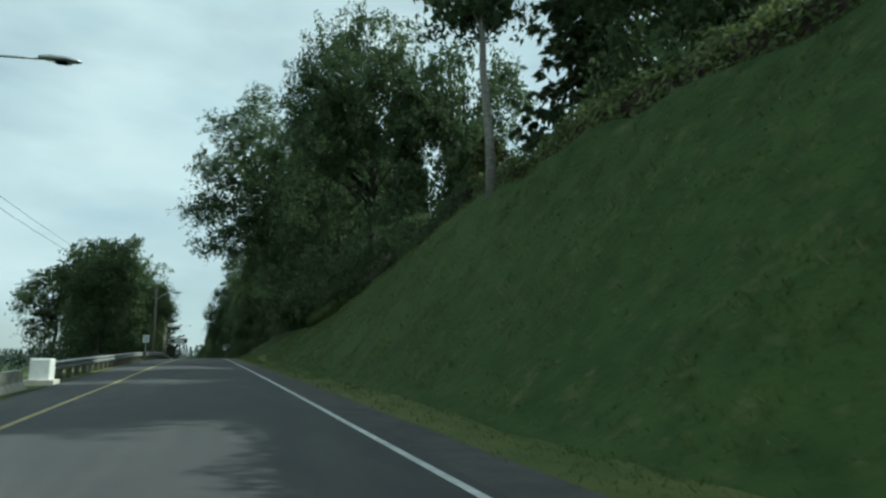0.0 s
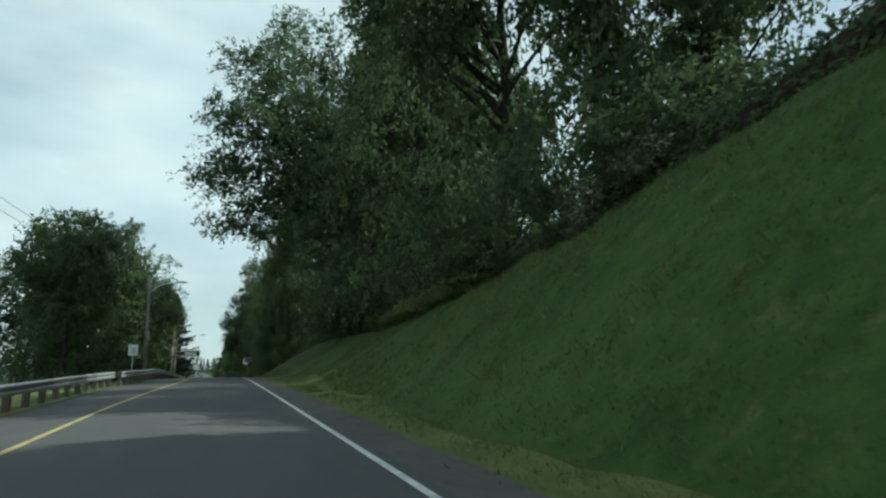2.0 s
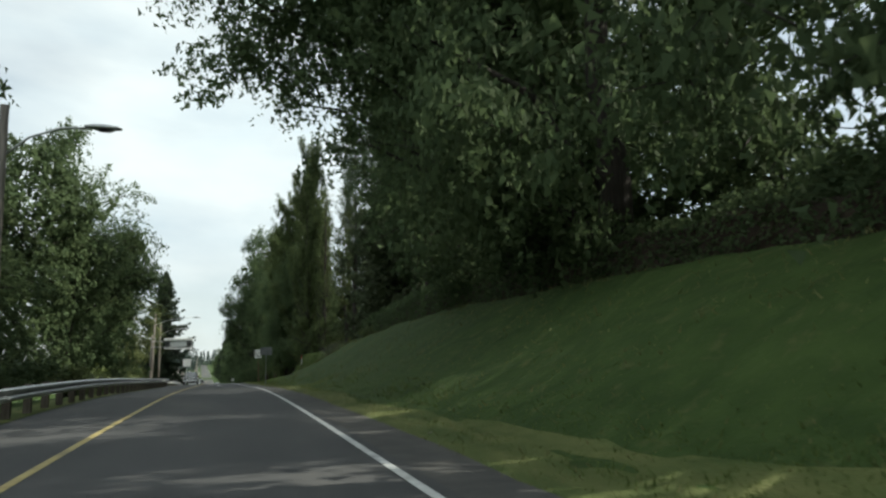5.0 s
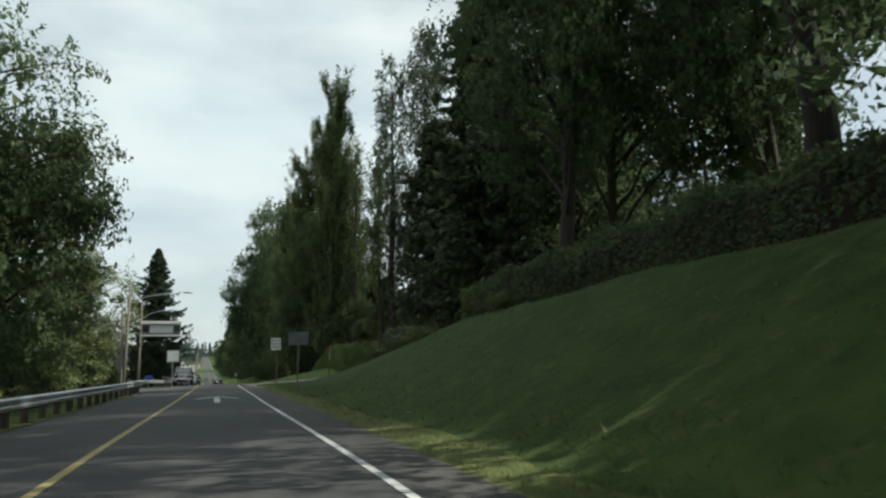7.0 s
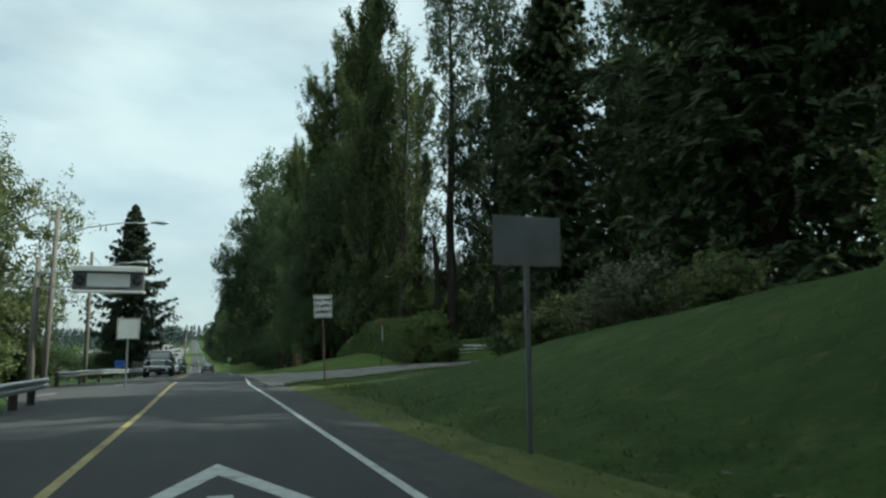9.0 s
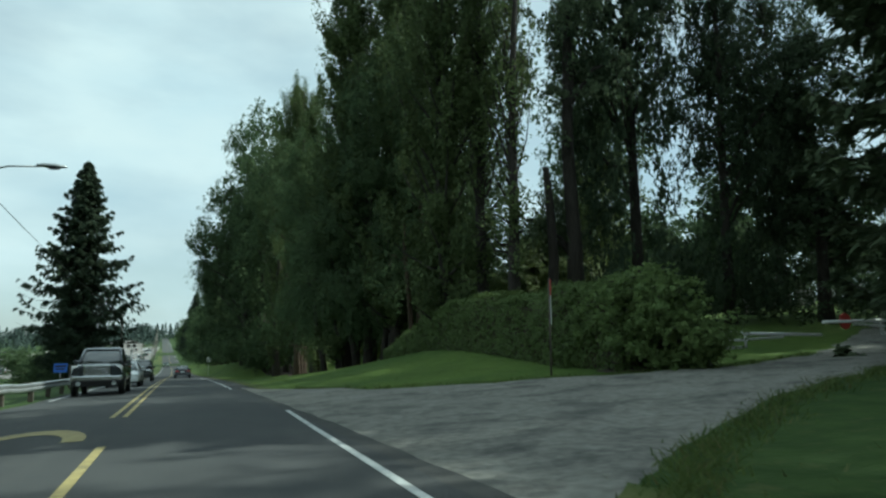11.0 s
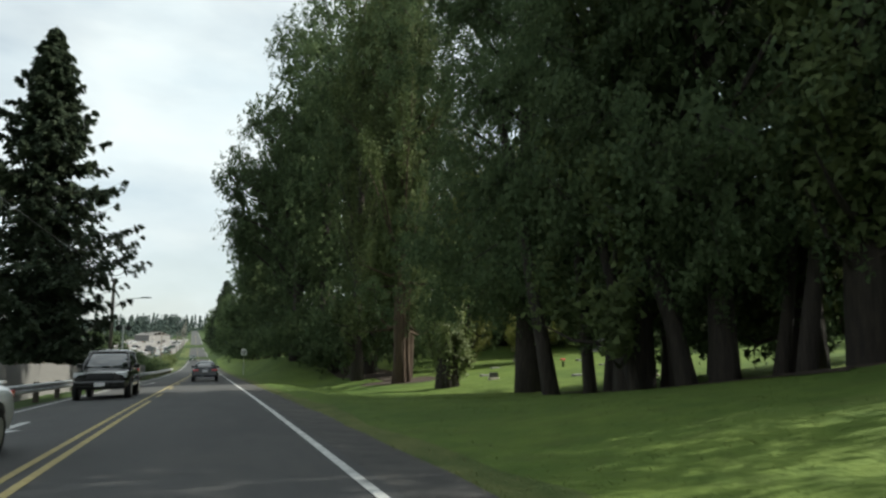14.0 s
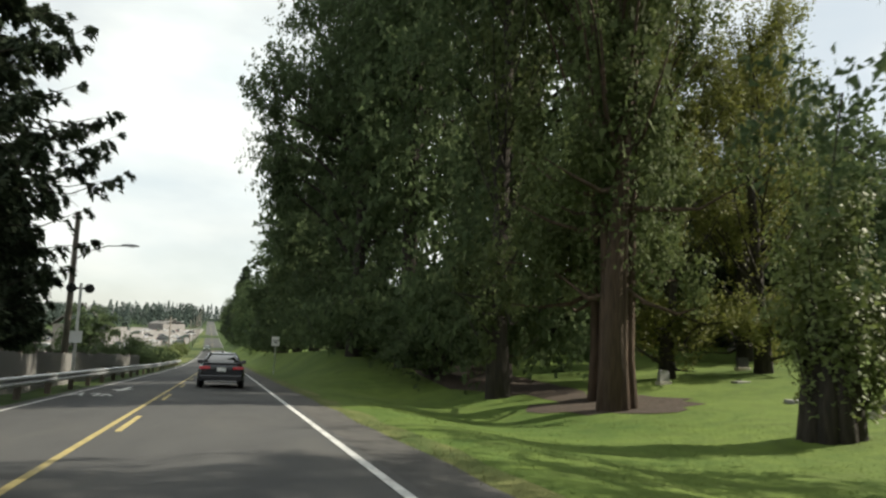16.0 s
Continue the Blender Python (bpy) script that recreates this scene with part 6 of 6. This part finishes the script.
CARS = {
    "sedan": dict(body=[(-2.45, 0.80, 0.34, 0.86), (-2.38, 0.88, 0.29, 0.97), (-2.1, 0.92, 0.25, 1.01), (-1.2, 0.935, 0.22, 0.97), (0.0, 0.935, 0.22, 0.95), (1.1, 0.935, 0.22, 0.94), (1.8, 0.92, 0.24, 0.86), (2.28, 0.85, 0.28, 0.76), (2.46, 0.70, 0.36, 0.64)],
                  belt=(-1.85, 1.15), roof=(-0.62, 0.22), z0=0.95, z1=1.43, wb=0.83, wr=0.56, axles=(-1.42, 1.46), w=0.93, r=0.34, lamp=(0.44, 0.86, 0.76, 0.88), head=(0.42, 0.80, 0.56, 0.72), bump=(0.30, 0.54), grille=(0.36, 0.62), plate=0.68),
    "suv": dict(body=[(-2.45, 0.84, 0.42, 1.05), (-2.38, 0.93, 0.36, 1.14), (-1.5, 0.98, 0.32, 1.16), (0.0, 0.98, 0.32, 1.16), (1.0, 0.98, 0.32, 1.15), (1.6, 0.97, 0.34, 1.10), (2.25, 0.93, 0.36, 1.02), (2.48, 0.82, 0.44, 0.92)],
                belt=(-2.42, 1.05), roof=(-2.15, 0.25), z0=1.12, z1=1.82, wb=0.91, wr=0.74, axles=(-1.5, 1.55), w=0.98, r=0.38, lamp=(0.66, 0.88, 0.86, 1.10), head=(0.52, 0.90, 0.78, 0.98), bump=(0.40, 0.68), grille=(0.72, 0.96), plate=0.80),
    "pickup": dict(body=[(-2.9, 0.92, 0.56, 1.06), (-2.84, 0.99, 0.50, 1.30), (-1.5, 1.01, 0.44, 1.32), (-0.5, 1.01, 0.42, 1.31), (0.9, 1.01, 0.42, 1.30), (1.3, 1.0, 0.44, 1.34), (2.0, 0.99, 0.46, 1.33), (2.62, 0.97, 0.50, 1.27), (2.75, 0.93, 0.56, 1.20)],
                   belt=(-0.85, 1.40), roof=(-0.65, 0.62), z0=1.28, z1=1.97, wb=0.94, wr=0.77, axles=(-1.75, 1.75), w=1.01, r=0.42, lamp=(0.84, 0.96, 0.80, 1.20), head=(0.56, 0.95, 0.90, 1.22), bump=(0.52, 0.78), grille=(0.82, 1.26), plate=0.66),
}


def on_road(x, y, turn=0):
    s = math.degrees(math.atan((road_z(y + 2) - road_z(y - 2)) / 4))
    return Matrix.Translation((x + bend(y), y, road_z(y) + crossfall(x) + 0.005)) @ pose(0, 0, 0, s, 0, 0) @ pose(0, 0, 0, 0, 0, turn)


vehicle("sedan", on_road(0.0, 227.6), "sedan", PAINT_NAVY, "dark navy sedan with red tail lights on the road", "cars on the road", brake=True)
vehicle("pickup", on_road(-3.6, 169.5, 180), "pickup", PAINT_SLATE, "dark slate pickup truck with a chrome grille on the oncoming lane", "cars on the road")
white_car = vehicle("sedan", on_road(-3.4, 180.5, 180), "sedan", PAINT_WHITE, "white sedan on the oncoming lane", "cars on the road")
dark_suv = vehicle("suv", on_road(-3.5, 201.5, 180), "suv", PAINT_BLACK, "black sport utility vehicle on the oncoming lane", "cars on the road")
green_suv = vehicle("suv", on_road(-3.6, 420, 180), "suv", PAINT_GREEN, "dull green utility vehicle far down the road", "cars on the road")
tagged(copy_thing(white_car, on_road(0.2, 305)), "small white sedan far down the road")


# ---- the far valley ----
def far_sheet(name, x0, x1, y0, y1, lift, material, label, category):
    xs_, ys_ = np.linspace(x0, x1, 12), np.linspace(y0, y1, 26)
    return tagged(new(name, grid_sheet(name, xs_, ys_, lambda x, y: ground_z(x, y) + lift, material)), label, category, kind="structure")


far_sheet("parking_lot", -90, -15, 345, 760, 0.12, LOT, "pale paved parking lot in the valley", "parking lot")
lot = np.random.default_rng(71)
for i in range(64):
    x, y = -18 - 58 * lot.uniform() ** 1.3, 365 + 340 * lot.uniform()
    src = (white_car, dark_suv, green_suv)[int(lot.integers(3))]
    ob = copy_thing(src, Matrix.Translation((x, y, ground_z(x, y) + 0.13)) @ pose(0, 0, 0, 0, 0, float(lot.choice((0, 90, 180, 270)))))
    tagged(ob, {white_car: "parked white sedan in the distant lot", dark_suv: "parked black utility vehicle in the distant lot", green_suv: "parked green utility vehicle in the distant lot"}[src], group="parked cars")


def house(x, y, w, d, h, roof_h, turn, label):
    ob = thing("house", Matrix.Translation(on_ground(x, y, 0.2)) @ pose(0, 0, 0, 0, 0, turn), label, "house", "houses")
    part("wall", box(-w / 2, w / 2, -d / 2, d / 2, 0, h), FENCE_GREY, ob, "grey clad walls")
    o = 0.4
    part("roof", loft([[(-w / 2 - o, t, h - 0.1), (0, t, h + roof_h), (w / 2 + o, t, h - 0.1), (w / 2 + o, t, h - 0.25), (0, t, h + roof_h - 0.18), (-w / 2 - o, t, h - 0.25)] for t in (-d / 2 - o, d / 2 + o)], None, False), ROOFING, ob, "grey shingle gable roof")
    for s in (-0.25, 0.25):
        win = part("window", box(s * w - 0.5, s * w + 0.5, -d / 2 - 0.05, -d / 2 + 0.02, 1.0, 2.2), WHITE_METAL, ob, "white window frame")
        part("pane", box(s * w - 0.42, s * w + 0.42, -d / 2 - 0.06, -d / 2 - 0.04, 1.08, 2.12), GLASS, win)


house(-16.8, 290, 5.6, 8, 5.6, 2.6, 8, "grey gabled house behind the fence")
for i, (x, y, w) in enumerate(((-70, 430, 22), (-85, 520, 30), (60, 640, 20), (-40, 730, 26))):
    house(x, y, w, 12, 4.5, 2.5, 20 * i, "low pale building far down the valley")

# far woods on the hill, coloured as seen through haze
fw = np.random.default_rng(81)
cs = []
for i in range(1500):
    side = fw.uniform()
    if i > 1150:
        side = 2.0
    if side < 0.62:
        x, y = -20 - 420 * fw.uniform() ** 1.1, 720 + 260 * fw.uniform()
    elif side < 0.85:
        x, y = 14 + 240 * fw.uniform(), 420 + 420 * fw.uniform()
    elif side > 1:
        x, y = -160 + 330 * fw.uniform(), 960 + 200 * fw.uniform()
    else:
        x, y = -75 - 260 * fw.uniform(), 300 + 420 * fw.uniform()
    h = fw.uniform(7, 17) * (1.2 if -110 < x < 10 and y > 700 else 1.0)
    n = 90
    t = fw.uniform(0, 1, n)
    a = fw.uniform(0, math.tau, n)
    r = (1 - t) * h * 0.20 + 0.25
    c = np.stack((x + np.cos(a) * r, y + np.sin(a) * r, ground_z(x, y) + h * (0.05 + 0.95 * t)), axis=1)
    up = np.stack((np.cos(a) * 0.5, np.sin(a) * 0.5, np.full(n, -0.75)), axis=1) * (h * 0.055)
    sd = np.stack((-np.sin(a), np.cos(a), np.zeros(n)), axis=1) * (h * 0.032)
    cs.append(np.stack((c - up, c + sd, c + up, c - sd), axis=1))
tagged(new("far_woods", quads("far_woods", np.concatenate(cs), FAR_HAZY_LEAF)), "conifer woods on the far hillside, haze put into their colour", "woods", kind="stuff")

# dry tufts along the edge of the asphalt and pale weeds on the bank
gr = np.random.default_rng(91)


def tufts(name, count, place, size, material, label):
    blades = []
    for i in range(count):
        x, y = place()
        p = np.array((x, y, ground_z(x, y) - 0.01))
        s = gr.uniform(*size)
        a = gr.uniform(0, math.tau)
        d = np.array((math.cos(a), math.sin(a), 0)) * s * 0.16
        tip = np.array((gr.normal() * s * 0.8, gr.normal() * s * 0.8, s * 1.2))
        blades.append((p - d, p + d, p + d * 0.2 + tip, p - d * 0.2 + tip))
    tagged(new(name, quads(name, np.array(blades), material)), label, "grass", kind="stuff")


def by_edge():
    y = -6 + 240 * gr.uniform()
    if 139 < y < 167:
        y -= 60
    return right_edge(y) - 0.1 + abs(gr.normal()) * (0.55 if y < 140 else 0.25), y


def on_bank():
    return 3.6 + 6.4 * gr.uniform(), -6 + 146 * gr.uniform()


tufts("verge_tufts", 9000, by_edge, (0.02, 0.06), DRY_BLADES, "dry grass tufts along the asphalt edge")
tufts("bank_weeds", 5000, on_bank, (0.03, 0.08), DRY_BLADES, "scattered pale weeds in the bank's grass")


# rough grass on the bank: many small clumps of blades
def rough_grass(name, clumps, per, x0, x1, y0, y1, size, material, label):
    cx, cy = gr.uniform(x0, x1, clumps), gr.uniform(y0, y1, clumps)
    keep = np.array([noise.noise(Vector((a * 0.5, b * 0.4, 7.0))) + 0.35 * gr.uniform() > -0.05 for a, b in zip(cx, cy)])
    cx, cy = cx[keep], cy[keep]
    cz = np.array([ground_z(a, b) for a, b in zip(cx, cy)])
    s = gr.uniform(size[0], size[1], len(cx))
    base = np.repeat(np.stack((cx, cy, cz - 0.02), axis=1), per, axis=0)
    s = np.repeat(s, per)[:, None] * gr.uniform(0.6, 1.3, (len(base), 1))
    base[:, :2] += gr.normal(size=(len(base), 2)) * 0.35
    base[:, 2] = [ground_z(a, b) - 0.02 for a, b in base[:, :2]]
    a = gr.uniform(0, math.tau, len(base))
    d = np.stack((np.cos(a), np.sin(a), np.zeros(len(a))), axis=1) * s * 0.14
    tip = np.stack((gr.normal(size=len(a)) * 0.55, gr.normal(size=len(a)) * 0.55, gr.uniform(0.6, 1.1, len(a))), axis=1) * s
    tagged(new(name, tris(name, np.stack((base - d, base + d, base + tip), axis=1), material)), label, "grass", kind="stuff")


rough_grass("bank_grass", 9000, 10, 3.2, 9.8, 4, 66, (0.05, 0.12), BLADES, "rough uncut grass covering the bank")
rough_grass("dry_bank_grass", 1100, 10, 3.4, 9.6, 4, 120, (0.06, 0.14), DRY_BLADES, "straw-coloured dead grass scattered over the bank")
rough_grass("verge_grass", 5200, 8, 3.5, 5.0, 18, 138, (0.04, 0.10), BLADES, "green grass tufts creeping into the dry verge")
rough_grass("dry_verge_grass", 2600, 8, 3.1, 5.6, 18, 138, (0.03, 0.08), DRY_BLADES, "dry grass blades fading into the bank")
rough_grass("dead_stalks", 170, 14, 4.8, 8.8, 34, 64, (0.10, 0.22), DRY_BLADES, "pale dead stalks in patches on the bank")
rough_grass("lawn_grass", 8500, 8, 3.3, 14, 158, 222, (0.03, 0.07), BLADES, "short lawn grass with longer tufts")
# small bits of litter and dry leaves on the verge
bits = []
for _ in range(110):
    x, y = 3.1 + abs(gr.normal()) * 1.3, gr.uniform(0, 134)
    q = np.array((x, y, ground_z(x, y) + 0.03))
    a, b_ = gr.normal(size=3) * np.array((0.045, 0.045, 0.008)), gr.normal(size=3) * np.array((0.03, 0.03, 0.006))
    bits.append((q - a, q + b_, q + a, q - b_))
tagged(new("litter", quads("litter", np.array(bits), LEAF_PALE)), "pale dry leaves and scraps strewn on the verge", "litter", kind="stuff")


# ragged grass along the driveway's edges
def by_drive():
    x = 2.9 + 17 * gr.uniform() ** 1.4
    if gr.uniform() < 0.65:
        return x, drive_near(x) - 0.25 + 0.28 * gr.normal()
    return x + 1.2, drive_far(x + 1.2) + 0.2 + 0.25 * gr.normal()


tufts("drive_edge_tufts", 5200, by_drive, (0.03, 0.11), BLADES, "ragged grass tufts along the gravel driveway")
tufts("drive_edge_weeds", 900, by_drive, (0.04, 0.12), DRY_BLADES, "pale weeds along the gravel driveway")
